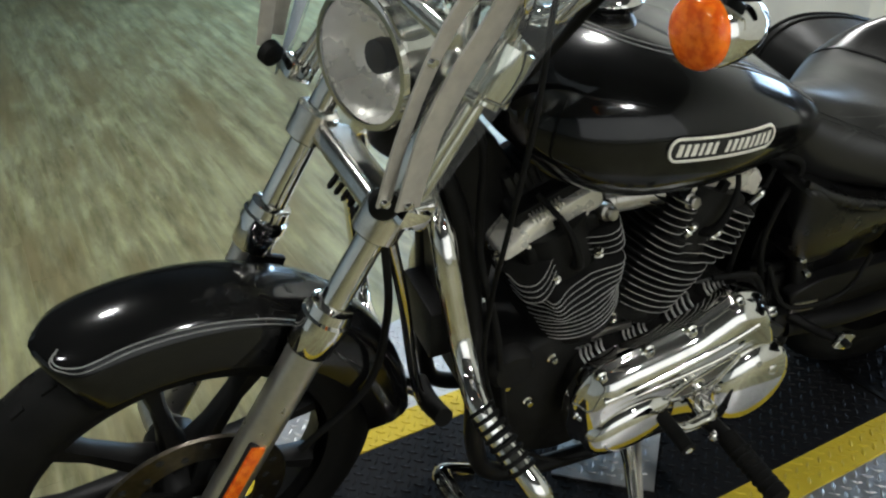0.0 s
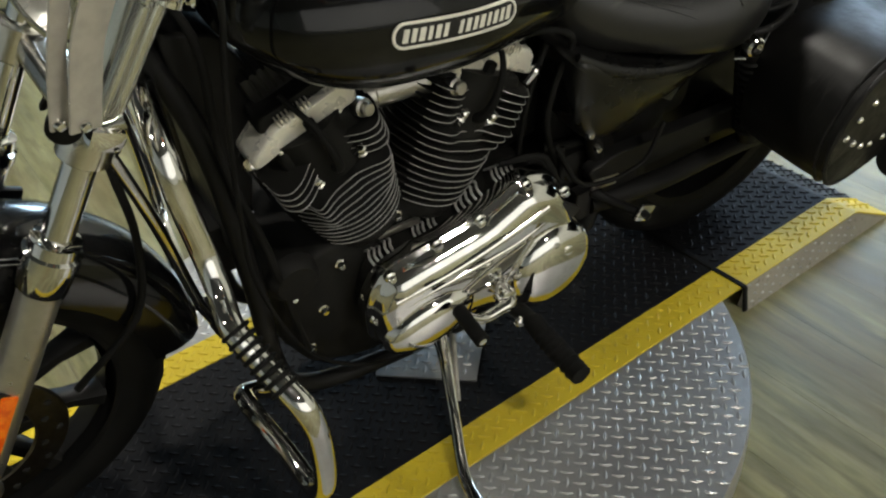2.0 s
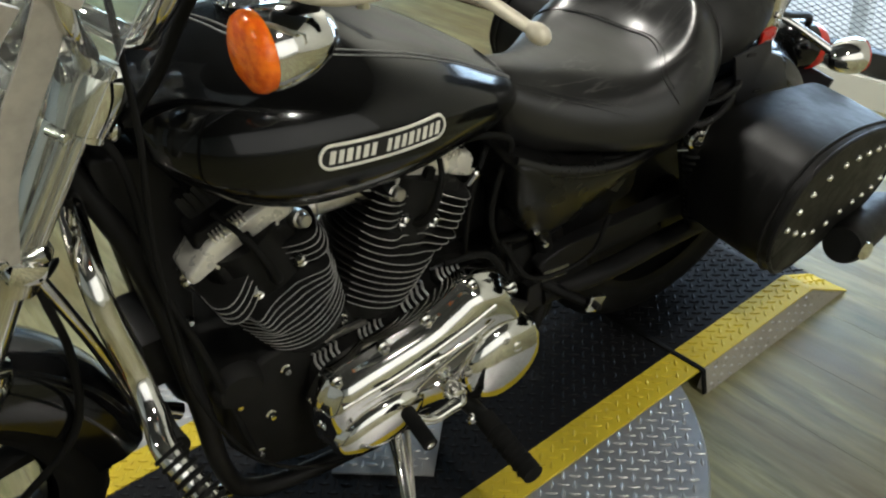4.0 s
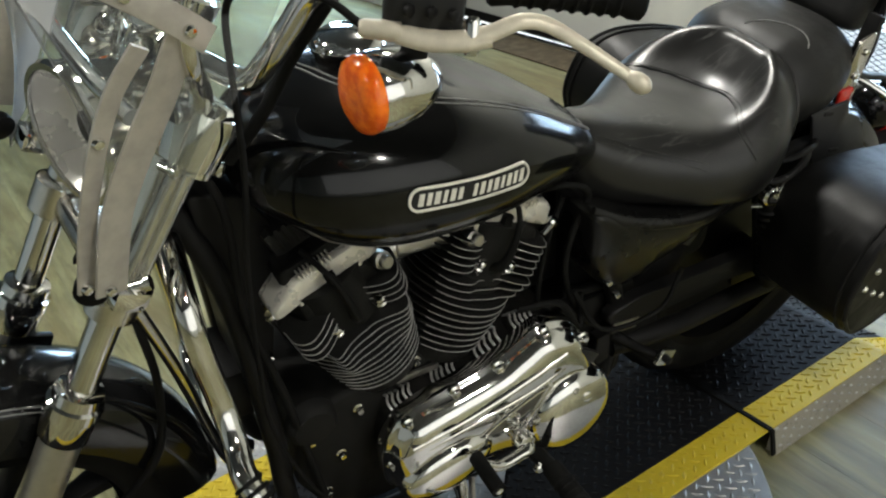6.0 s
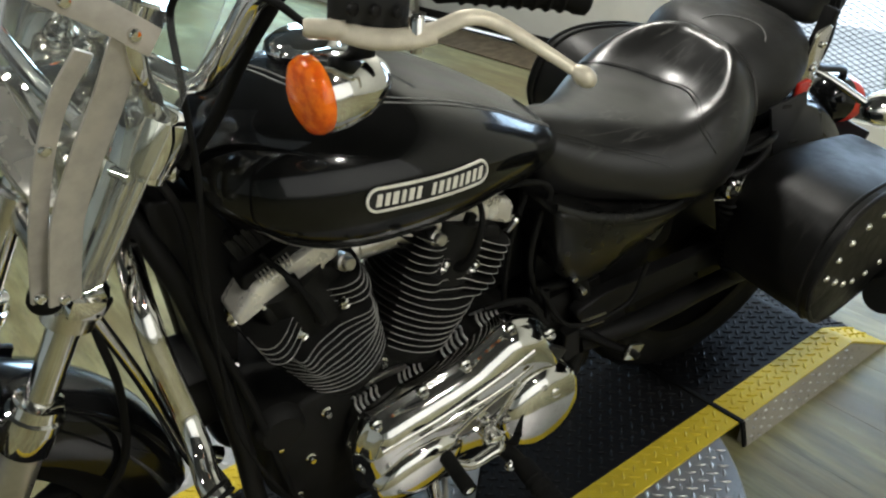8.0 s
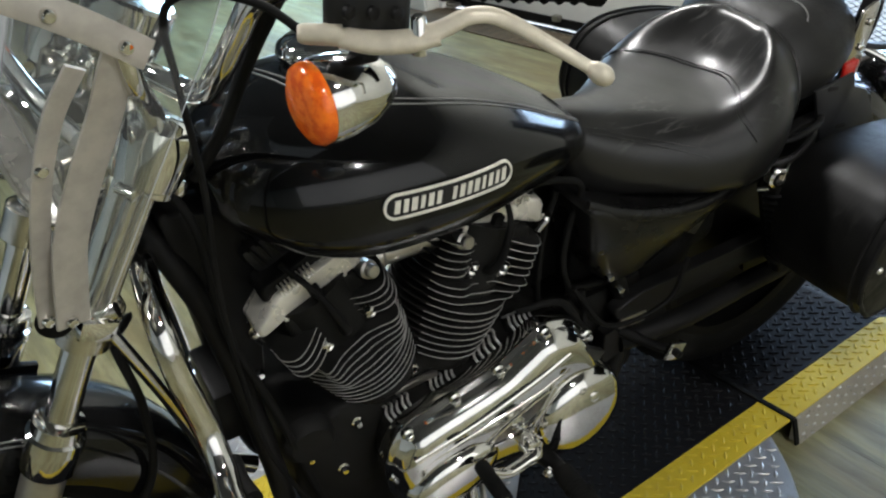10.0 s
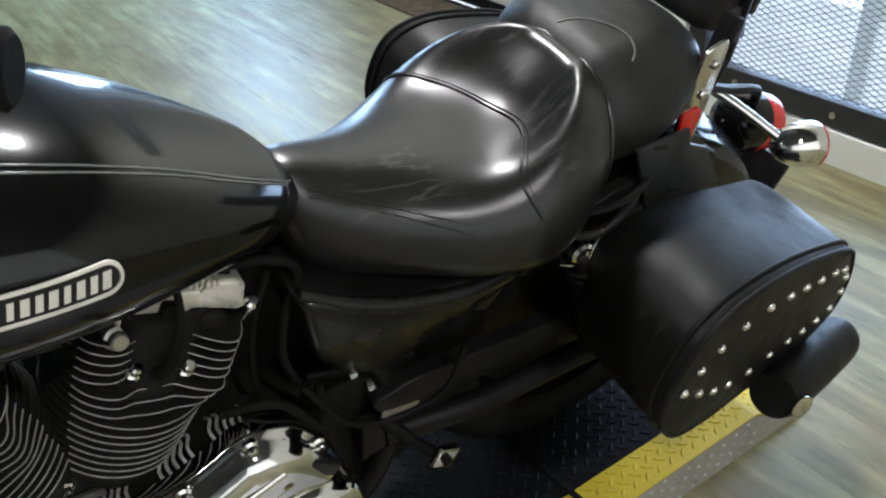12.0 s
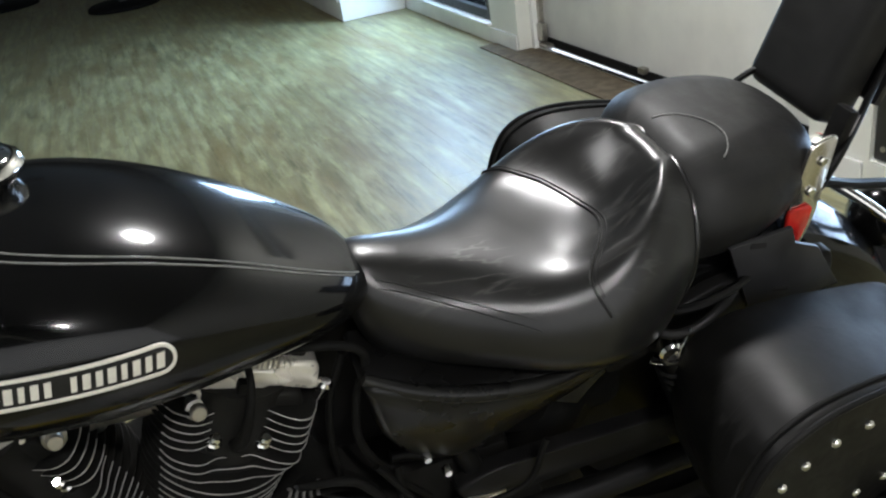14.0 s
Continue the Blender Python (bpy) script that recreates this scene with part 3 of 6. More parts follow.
lugs("tread_lug", lambda x, y: True, lambda x, y: DH + y / 0.016 * DH, TREAD_BARE, ramp_, 0.015, XB, -0.0150, -0.001, 0.016, 0.007, 0.002, 20.0)

lugs("tread_lug", lambda x, y: abs(x + 0.606) + abs(y - 0.292) < 0.128, lambda x, y: DH + 0.0078, TREAD_BARE, stand_plate, -0.75, -0.46, 0.14, 0.44, 0.028, 0.0115)

# ---- motorcycle ----
bike = thing("motorcycle", "black cruiser motorcycle with chrome trim leaning on its stand", "motorcycle")
bike.matrix_world = pose(-1.2, 0.40, DH) @ pose(0, 0, 0, 0, 0, -4.5) @ pose(0, 0, 0, 12.0, 0, 0) @ pose(1.2, 0, 0)
LOC = bike.matrix_world.inverted()
TY = -0.045  # the tank and seat sit a little to the stand side
TANK = [(-0.948, 0.015, 0.888, 0.90, 0.915), (-0.938, 0.075, 0.868, 0.893, 0.945), (-0.905, 0.12, 0.838, 0.885, 0.968), (-0.86, 0.15, 0.798, 0.88, 0.982),
        (-0.79, 0.171, 0.766, 0.88, 0.986), (-0.70, 0.174, 0.751, 0.876, 0.974), (-0.62, 0.164, 0.748, 0.865, 0.948), (-0.54, 0.140, 0.748, 0.847, 0.908),
        (-0.47, 0.112, 0.750, 0.822, 0.863), (-0.42, 0.080, 0.757, 0.80, 0.828), (-0.395, 0.042, 0.765, 0.785, 0.802)]
TANK_ROWS = [tuple(a) + tuple(b)[:2] for a, b in zip(catmull([Vector(s[:3]) for s in TANK], 6), catmull([Vector((s[3], s[4], 0)) for s in TANK], 6))]
TANK_X = [r[0] for r in TANK_ROWS]


def tank_at(x, a, out=0.0):
    """A point of the tank's skin at station x and angle a round it (0: left side, 90: top)."""
    w, zb, zc, zt = (float(np.interp(x, TANK_X, [r[i] for r in TANK_ROWS])) for i in range(1, 5))
    c, s = math.cos(a), math.sin(a)
    y = -(w + out) * math.copysign(abs(c) ** 0.85, c)
    z = zc + (zt - zc + out) * abs(s) ** 0.95 if s >= 0 else zc - (zc - zb + out) * abs(s) ** 0.9
    return Vector((x, y + TY, z))


def tank_skin(x, z, out=0.0):
    lo, hi = -1.45, 1.45
    for _ in range(24):
        mid = (lo + hi) / 2
        lo, hi = (mid, hi) if tank_at(x, mid).z < z else (lo, mid)
    return tank_at(x, lo, out)


tk = part("fuel_tank", rings_mesh([[tank_at(x, 2 * math.pi * k / 64) for k in range(64)] for x in TANK_X]), PAINT, bike, "gloss black fuel tank with thin silver pinstripes")
part("seam_flange", tube([tank_at(x, -1.22, 0.002) for x in np.linspace(-0.90, -0.42, 26)], 0.004, 8, 1), PAINT, tk)
STRIPE = [(-0.408, 0.85), (-0.44, 0.90), (-0.50, 0.96), (-0.60, 1.01), (-0.68, 1.05), (-0.74, 1.14), (-0.79, 1.33), (-0.822, 1.6), (-0.838, 1.9), (-0.845, 2.2)]
for dx, da in ((0.0, 0.0), (0.006, 0.055)):
    part("pinstripe", tube([tank_at(p.x + dx, p.y + da, 0.0006) for p in catmull([Vector((*q, 0)) for q in STRIPE], 8)], 0.0011, 6, 1), PINSTRIPE, tk)
part("filler_cap", lathe([(-0.006, 0.036), (0.004, 0.047), (0.012, 0.050), (0.020, 0.047), (0.027, 0.036), (0.030, 0.0)], (-0.752, TY + 0.045, 0.982), (0.02, 0.1, 1), 36), CHROME, tk, "chrome filler cap")


def badge():
    """Capsule plate on the tank's flank: dark field, bright rim, bars of lettering."""
    x0, z0, x1, z1, h = -0.768, 0.892, -0.618, 0.873, 0.0160
    n, d = 14, Vector((x1 - x0, z1 - z0)).normalized()
    nv = Vector((-d.y, d.x))
    ring = [Vector((x1, z1)) + h * (math.cos(t) * d + math.sin(t) * nv) for t in np.linspace(-math.pi / 2, math.pi / 2, n)]
    for k in np.linspace(0.9, 0.1, 9):
        ring.append(Vector((x0 + (x1 - x0) * k, z0 + (z1 - z0) * k)) + h * nv)
    ring += [Vector((x0, z0)) + h * (math.cos(t) * d + math.sin(t) * nv) for t in np.linspace(math.pi / 2, 1.5 * math.pi, n)]
    for k in np.linspace(0.1, 0.9, 9):
        ring.append(Vector((x0 + (x1 - x0) * k, z0 + (z1 - z0) * k)) - h * nv)
    def at(p, out):
        return tank_skin(p.x, p.y, out)
    def inset(k):
        res = []
        for p in ring:
            t = max(0, min(1, (p - Vector((x0, z0))).dot(d) / Vector((x1 - x0, z1 - z0)).length))
            c = Vector((x0 + (x1 - x0) * t, z0 + (z1 - z0) * t))
            res.append(c + (p - c) * k)
        return res
    plate = part("tank_badge", rings_mesh([[at(p, 0.0005) for p in ring], [at(p, 0.0028) for p in inset(0.97)], [at(p, 0.0028) for p in inset(0.3)], [at(p, 0.0028) for p in inset(0.02)]]), PLASTIC, tk, "black capsule badge with ivory rim and lettering bars")
    part("badge_rim", rings_mesh([[at(p, 0.0028) for p in inset(1.0)], [at(p, 0.0045) for p in inset(0.97)], [at(p, 0.0045) for p in inset(0.80)], [at(p, 0.0028) for p in inset(0.77)]], False), BADGE_WHITE, plate)
    for k in range(15):
        t = 0.0 + k / 14
        if k == 6:
            continue
        c = Vector((x0 + (x1 - x0) * t, z0 + (z1 - z0) * t))
        hh, ww = 0.0076, (0.0034, 0.0030, 0.0037, 0.0026)[k % 4]
        q = [c - d * ww - nv * hh, c + d * ww - nv * hh, c + d * ww + nv * hh + d * 0.0022, c - d * ww + nv * hh + d * 0.0022]
        part("lettering_bar", rings_mesh([[at(p, 0.0028) for p in q], [at(p, 0.0042) for p in q]]), BADGE_WHITE, plate)


badge()

# --- seat ---
def filtered(rows, times=2):
    """Rows of numbers with their small wiggles taken out; the ends stay."""
    a = np.array(rows)
    for _ in range(times):
        a[1:-1] = 0.25 * a[:-2] + 0.5 * a[1:-1] + 0.25 * a[2:]
    return [tuple(float(v) for v in r) for r in a]


def seat_rows(st, steps=6):
    cols = [catmull([Vector((r[i], r[i + 1], 0)) for r in st], steps) for i in (0, 2, 4, 6)]
    return filtered([(a.x, a.y, b.x, b.y, c.x, c.y, d.x, d.y) for a, b, c, d in zip(*cols)], 4)


def seat_section(x, w, zb, zw, yr, zr, zc, c):
    """One cross-section, from the left bottom edge over the top to the right: skirt, flank, rim and dish."""
    half = [(-0.80 * w, zb), (-0.94 * w, zb + 0.3 * (zw - zb)), (-w, zw), (-(yr + 0.66 * (w - yr)), zw + 0.64 * (zr - zw)), (-yr, zr), (-0.55 * yr, zc + (0.38 if zr > zc else 0.22) * (zr - zc)), (0, zc)]
    full = half + [(-y, z) for y, z in half[-2::-1]]
    return [Vector((x, v.x + c, v.y)) for v in catmull([Vector((y, z, 0)) for y, z in full], 6)]


# x, half width, bottom, height of the widest line, rim's half width, rim, dish, middle
SEAT = [(-0.420, 0.020, 0.742, 0.765, 0.008, 0.783, 0.785, -0.036), (-0.413, 0.044, 0.715, 0.750, 0.020, 0.799, 0.803, -0.036), (-0.398, 0.064, 0.690, 0.734, 0.032, 0.800, 0.809, -0.037), (-0.36, 0.084, 0.668, 0.716, 0.044, 0.786, 0.801, -0.037),
        (-0.31, 0.106, 0.658, 0.703, 0.060, 0.769, 0.787, -0.036), (-0.26, 0.132, 0.650, 0.694, 0.084, 0.759, 0.777, -0.032), (-0.21, 0.160, 0.641, 0.688, 0.110, 0.755, 0.769, -0.025), (-0.17, 0.178, 0.635, 0.686, 0.126, 0.758, 0.763, -0.018),
        (-0.13, 0.190, 0.631, 0.688, 0.134, 0.769, 0.759, -0.013), (-0.09, 0.188, 0.627, 0.694, 0.131, 0.787, 0.760, -0.009), (-0.055, 0.177, 0.626, 0.704, 0.116, 0.804, 0.772, -0.006), (-0.025, 0.162, 0.634, 0.716, 0.096, 0.816, 0.797, -0.003),
        (-0.003, 0.148, 0.652, 0.730, 0.074, 0.821, 0.818, 0.0), (0.014, 0.136, 0.676, 0.742, 0.056, 0.820, 0.822, 0.0), (0.026, 0.118, 0.700, 0.756, 0.050, 0.814, 0.816, 0.0), (0.034, 0.085, 0.722, 0.764, 0.034, 0.796, 0.800, 0.0)]
PILL = [(0.004, 0.10, 0.70, 0.745, 0.050, 0.785, 0.788, 0.010), (0.02, 0.136, 0.69, 0.748, 0.070, 0.808, 0.811, 0.018), (0.05, 0.158, 0.690, 0.752, 0.085, 0.822, 0.827, 0.028), (0.09, 0.164, 0.695, 0.755, 0.090, 0.825, 0.831, 0.033), (0.13, 0.160, 0.702, 0.758, 0.088, 0.824, 0.830, 0.038),
        (0.18, 0.146, 0.710, 0.762, 0.078, 0.818, 0.824, 0.045), (0.225, 0.120, 0.722, 0.766, 0.062, 0.806, 0.811, 0.053), (0.255, 0.085, 0.736, 0.768, 0.040, 0.790, 0.793, 0.058), (0.272, 0.045, 0.75, 0.768, 0.020, 0.776, 0.777, 0.06)]


def seat_at(rows, x, y, out=0.0):
    """The seat's upper skin at x and y, lifted by out."""
    v = [float(np.interp(x, [r[0] for r in rows], [r[i] for r in rows])) for i in range(1, 8)]
    sec = seat_section(x, *v)
    n = len(sec)
    lo = min(range(n), key=lambda i: sec[i].y)
    hi = max(range(n), key=lambda i: sec[i].y)
    top = sec[lo:hi + 1]
    i = max(0, min(len(top) - 2, sum(q.y < y for q in top) - 1))
    a, b = top[i], top[i + 1]
    q = a.lerp(b, max(0.0, min(1.0, (y - a.y) / max(1e-6, b.y - a.y))))
    d = (b - a).normalized()
    return q + Vector((0, -d.z, d.y)) * out


def padded(name, st, mat, label):
    rows = seat_rows(st)
    ob = part(name, rings_mesh([seat_section(*r) for r in rows]), mat, bike, label, angle=70)
    return ob, rows


seat, SR = padded("rider_seat", SEAT, LEATHER, "black leather bucket seat with stitched piping")
pill, PR = padded("pillion_seat", PILL, PAD_LEATHER, "black leather pillion pad")


def welt(name, rows, knots, r, mat, parent, out=0.0008):
    pts = [seat_at(rows, p.x, p.y, out) for p in catmull([Vector((x, y, 0)) for x, y in knots], 8)]
    return part(name, tube(pts, r, 8, 1), mat, parent)


welt("piping", SR, [(-0.150, 0.168), (-0.168, 0.132), (-0.150, 0.100), (-0.120, 0.060), (-0.098, 0.015), (-0.086, -0.030), (-0.088, -0.065), (-0.105, -0.100), (-0.130, -0.132), (-0.145, -0.155), (-0.142, -0.176), (-0.134, -0.190)], 0.0021, LEATHER, seat)
welt("seam", SR, [(-0.155, 0.160), (-0.162, 0.132), (-0.144, 0.100), (-0.114, 0.060), (-0.092, 0.015), (-0.080, -0.030), (-0.082, -0.067), (-0.099, -0.103), (-0.124, -0.135), (-0.138, -0.157), (-0.136, -0.176)], 0.0010, DARK, seat, 0.0004)
back = [seat_section(*next(r for r in SR if r[0] >= x))[k] for x, k in ((-0.012, 2), (-0.003, 6), (0.004, 10), (0.011, 14), (0.018, 18), (0.023, 22), (0.027, 27), (0.030, 32), (0.031, 36), (0.030, 40), (0.027, 45), (0.023, 50), (0.018, 54), (0.011, 58), (0.004, 62))]
part("piping", tube(back, 0.0034, 8, 4), LEATHER, seat)
for gap in (0.0, 0.007):
    welt("stitching", SR, [(-0.385, -0.082 - gap), (-0.35, -0.094 - gap), (-0.30, -0.117 - gap), (-0.25, -0.146 - gap), (-0.215, -0.166 - gap)], 0.0009, LEATHER, seat)
welt("stitching", PR, [(0.045, 0.045), (0.075, 0.030), (0.098, 0.000), (0.104, -0.030), (0.094, -0.058), (0.080, -0.072)], 0.0012, THREAD, pill)
part("seat_pan", rings_mesh([[Vector((r[0], r[7] + k * r[1], r[2] + dz)) for k, dz in ((-0.74, 0.004), (-0.70, -0.016), (0.70, -0.016), (0.74, 0.004))] for r in SR[12:-14]]), PLASTIC, seat)

# backrest and its bar
pad_m = pose(0.385, 0.085, 0.975, 0, 20, 0)
bp = part("backrest_pad", box((0.07, 0.175, 0.45), pad_m, 0.032, seg=5), PAD_LEATHER, bike, "upright black padded passenger backrest")
part("backrest_plate", box((0.012, 0.20, 0.36), pose(0.429, 0.085, 0.96, 0, 20, 0), 0.004), STEEL_BLACK, bp)
for s, yy in ((-1, -0.075), (1, 0.16)):
    up = part("backrest_upright", tube([(0.225, yy, 0.70), (0.262, yy, 0.775), (0.36, yy * 0.6 + 0.035, 0.83), (0.42, yy * 0.4 + 0.05, 0.93)], 0.009, 10, 5, None, 0.6), SATIN_BLACK, bike)
    dz = -0.045 if s > 0 else 0.0
    sp = part("side_plate", prism(rounded([(x, z + dz) for x, z in ((0.198, 0.815), (0.236, 0.825), (0.226, 0.70), (0.205, 0.632), (0.176, 0.66), (0.182, 0.735))], 0.012), side, yy - 0.012, yy - 0.018, 0.002), POLISHED, bike, "polished steel side plate")
    for bx, bz in ((0.216, 0.79), (0.207, 0.745)):
        bolt((bx, yy - 0.018, bz + dz), (0, -1, 0), 0.007, 0.006, CHROME, sp)
    part("side_reflector", prism(rounded([(0.176, 0.722), (0.214, 0.722), (0.212, 0.69), (0.198, 0.645), (0.178, 0.665)], 0.006), side, yy - 0.019, yy - 0.024, 0.002), RED, sp, "red side reflector")

# side cover under the seat
SCO = [Vector((q.x, q.y)) for q in catmull([Vector((*q, 0)) for q in rounded([(-0.434, 0.708), (-0.418, 0.600), (-0.388, 0.536), (-0.342, 0.490), (-0.285, 0.494), (-0.150, 0.572), (-0.100, 0.612), (-0.130, 0.628), (-0.300, 0.652)], 0.022, 5)], 2)]
SCC = Vector((-0.29, 0.585))
sc = part("side_cover", rings_mesh([[side(SCC.x + (q.x - SCC.x) * k, SCC.y + (q.y - SCC.y) * k, y + 0.24 * max(0.0, 0.63 - (SCC.y + (q.y - SCC.y) * k)) * min(1.0, (y + 0.06) / -0.09)) for q in SCO] for k, y in ((1.0, -0.06), (1.0, -0.142), (0.985, -0.154), (0.955, -0.161), (0.90, -0.165), (0.75, -0.169), (0.5, -0.172), (0.25, -0.173), (0.04, -0.1735))]), COVER, bike, "black side cover")
part("cover_lip", tube([(-0.428, -0.150, 0.706), (-0.37, -0.162, 0.673), (-0.30, -0.170, 0.648), (-0.21, -0.171, 0.629), (-0.12, -0.155, 0.620)], [0.007, 0.010, 0.011, 0.010, 0.006], 14, 6, None, 0.8), COVER, sc)
part("fender_strut", prism(rounded([(-0.11, 0.60), (0.06, 0.655), (0.24, 0.66), (0.25, 0.615), (0.05, 0.585), (-0.10, 0.55)], 0.015), side, -0.105, -0.125, 0.004), SATIN_BLACK, bike)
part("docking_knob", lathe([(-0.03, 0.012), (0.0, 0.012), (0.004, 0.019), (0.022, 0.019), (0.026, 0.015), (0.026, 0.010), (0.020, 0.009)], (-0.022, -0.148, 0.600), (-0.25, -1, 0.1), 20), CHROME, bike, "chrome docking knob")
part("bag_strap", tube([(-0.055, -0.135, 0.640), (-0.030, -0.160, 0.632), (0.005, -0.168, 0.640), (0.045, -0.160, 0.655), (0.075, -0.140, 0.655)], 0.0065, 10, 6, None, 0.5), SATIN_BLACK, bike)
part("bag_strap", tube([(-0.040, -0.140, 0.570), (-0.024, -0.166, 0.585), (-0.018, -0.170, 0.615), (-0.004, -0.165, 0.640)], 0.005, 10, 6, None, 0.5), CHROME, bike)
part("docking_knob", lathe([(0, 0.010), (0.014, 0.010), (0.018, 0.014), (0.026, 0.012)], (-0.045, -0.135, 0.655), (0, -1, 0), 14), SATIN_BLACK, bike)
part("grab_strap", tube([(-0.06, -0.14, 0.665), (-0.01, -0.17, 0.68), (0.05, -0.16, 0.678), (0.10, -0.13, 0.66)], 0.006, 8), SATIN_BLACK, bike)
pl = part("bag_bracket", prism([(0.062, 0.722), (0.155, 0.728), (0.165, 0.70), (0.205, 0.68), (0.255, 0.60), (0.118, 0.585)], side, -0.128, -0.134, 0.001), STEEL_BLACK, bike, "matt black pressed steel bracket")
for bx, bz in ((0.105, 0.715), (0.155, 0.625)):
    # solid dark bar in place of an opening, its shade put into the colour
    part("slot_shade", box((0.024, 0.003, 0.007), pose(bx, -0.135, bz, 0, 12, 0), 0.001), DARK, pl)

# rear fender, wheel, lamp
RW = Vector((0.10, 0.0, 0.32))
ring = []
for k in range(26):
    a = radians(20 + 125 * k / 25)
    c = RW + Vector((math.cos(a), 0, math.sin(a))) * 0.352
    n = Vector((math.cos(a), 0, math.sin(a)))
    prof = [(-0.098, -0.075), (-0.104, -0.03), (-0.085, 0.012), (-0.045, 0.03), (0, 0.034), (0.045, 0.03), (0.085, 0.012), (0.104, -0.03), (0.098, -0.075), (0.09, -0.075), (0.085, -0.01), (0, 0.018), (-0.085, -0.01), (-0.09, -0.075)]
    ring.append([c + Vector((0, y, 0)) + n * h for y, h in prof])
part("rear_fender", rings_mesh(ring), PAINT, bike, "gloss black rear fender")


def tyre(name, c, rt, rr, w, m=None):
    prof = [(-0.75 * w, rr - 0.004), (-0.92 * w, rr + 0.012), (-1.0 * w, (rr + rt) / 2), (-0.88 * w, rt - 0.024), (-0.6 * w, rt - 0.008), (-0.25 * w, rt - 0.001), (0.25 * w, rt - 0.001), (0.6 * w, rt - 0.008), (0.88 * w, rt - 0.024), (w, (rr + rt) / 2), (0.92 * w, rr + 0.012), (0.75 * w, rr - 0.004)]
    bm = lathe(prof, c, (0, 1, 0), 72, caps=False)
    for s in (-1, 1):
        for k in range(40):
            a = 2 * math.pi * (k + 0.25 * s) / 40
            e, n = Vector((-math.sin(a), 0, math.cos(a))), Vector((math.cos(a), 0, math.sin(a)))
            q = c + n * (rt - 0.0032)
            o = Vector((0, s * 0.28 * w, 0))
            box((0.022, 0.3 * w, 0.004), Matrix.Translation(q + o) @ Matrix(((e.x, 0, n.x), (0, 1, 0), (e.z, 0, n.z))).to_4x4(), 0, bm)
    if m:
        bmesh.ops.transform(bm, matrix=m, verts=bm.verts)
    return part(name, bm, RUBBER, bike, "black road tyre")


tyre("rear_tyre", RW, 0.318, 0.215, 0.072)
part("rear_rim", lathe([(-0.06, 0.205), (-0.065, 0.225), (-0.055, 0.218), (0.055, 0.218), (0.065, 0.225), (0.06, 0.205), (0.0, 0.19)], RW, (0, 1, 0), 48, caps=False), SATIN_BLACK, bike)
part("rear_hub", lathe([(-0.09, 0.02), (-0.085, 0.055), (-0.02, 0.05), (-0.018, 0.195), (0.018, 0.195), (0.02, 0.05), (0.085, 0.05), (0.09, 0.02)], RW, (0, 1, 0), 40), SATIN_BLACK, bike)
part("tail_lamp", lathe([(0.0, 0.03), (0.012, 0.046), (0.03, 0.052), (0.055, 0.05), (0.068, 0.036), (0.072, 0.0)], (0.455, 0.0, 0.565), (0.85, 0, -0.3), 30), RED, bike, "round red tail lamp lens")
part("lamp_housing", lathe([(-0.05, 0.02), (-0.03, 0.045), (0.0, 0.052), (0.014, 0.054)], (0.453, 0.0, 0.566), (0.85, 0, -0.3), 30), PAINT, bike)
part("plate_bracket", box((0.01, 0.16, 0.09), pose(0.50, 0.0, 0.46, 0, 22, 0), 0.004), STEEL_BLACK, bike)


def signal(c, ax, lens, stem, label, shallow=False):
    """A bullet turn signal: chrome shell, coloured lens, stem."""
    b = part("turn_signal", lathe([(0.0, 0.004), (0.006, 0.015), (0.018, 0.025), (0.035, 0.0325), (0.055, 0.036), (0.070, 0.0365), (0.074, 0.035)], c, ax, 36), CHROME, bike, label)
    glass = [(0.0735, 0.0345), (0.077, 0.035), (0.080, 0.031), (0.081, 0.0)] if shallow else [(0.0735, 0.0345), (0.080, 0.0355), (0.086, 0.033), (0.091, 0.024), (0.093, 0.0)]
    part("lens", lathe(glass, c, ax, 36), lens, b)
    part("stem", tube(stem, 0.0085 if shallow else 0.0125, 12, 4), CHROME if shallow else SATIN_BLACK, b)
    return b


signal((0.365, -0.128, 0.625), (0.85, -0.25, -0.05), RED, [(0.385, -0.13, 0.63), (0.33, -0.06, 0.675), (0.29, -0.01, 0.70)], "chrome bullet rear signal with red lens", True)
signal((0.365, 0.12, 0.61), (0.85, 0.25, -0.05), RED, [(0.385, 0.12, 0.61), (0.33, 0.06, 0.66), (0.29, 0.01, 0.69)], "chrome bullet rear signal with red lens", True)
part("signal_bracket", box((0.016, 0.03, 0.12), pose(0.262, -0.055, 0.775, 0, 14, 0), 0.004), SATIN_BLACK, bike)
part("signal_bar", tube([(0.262, -0.055, 0.72), (0.33, -0.045, 0.69), (0.42, -0.03, 0.655), (0.44, -0.02, 0.62)], 0.008, 8), SATIN_BLACK, bike)


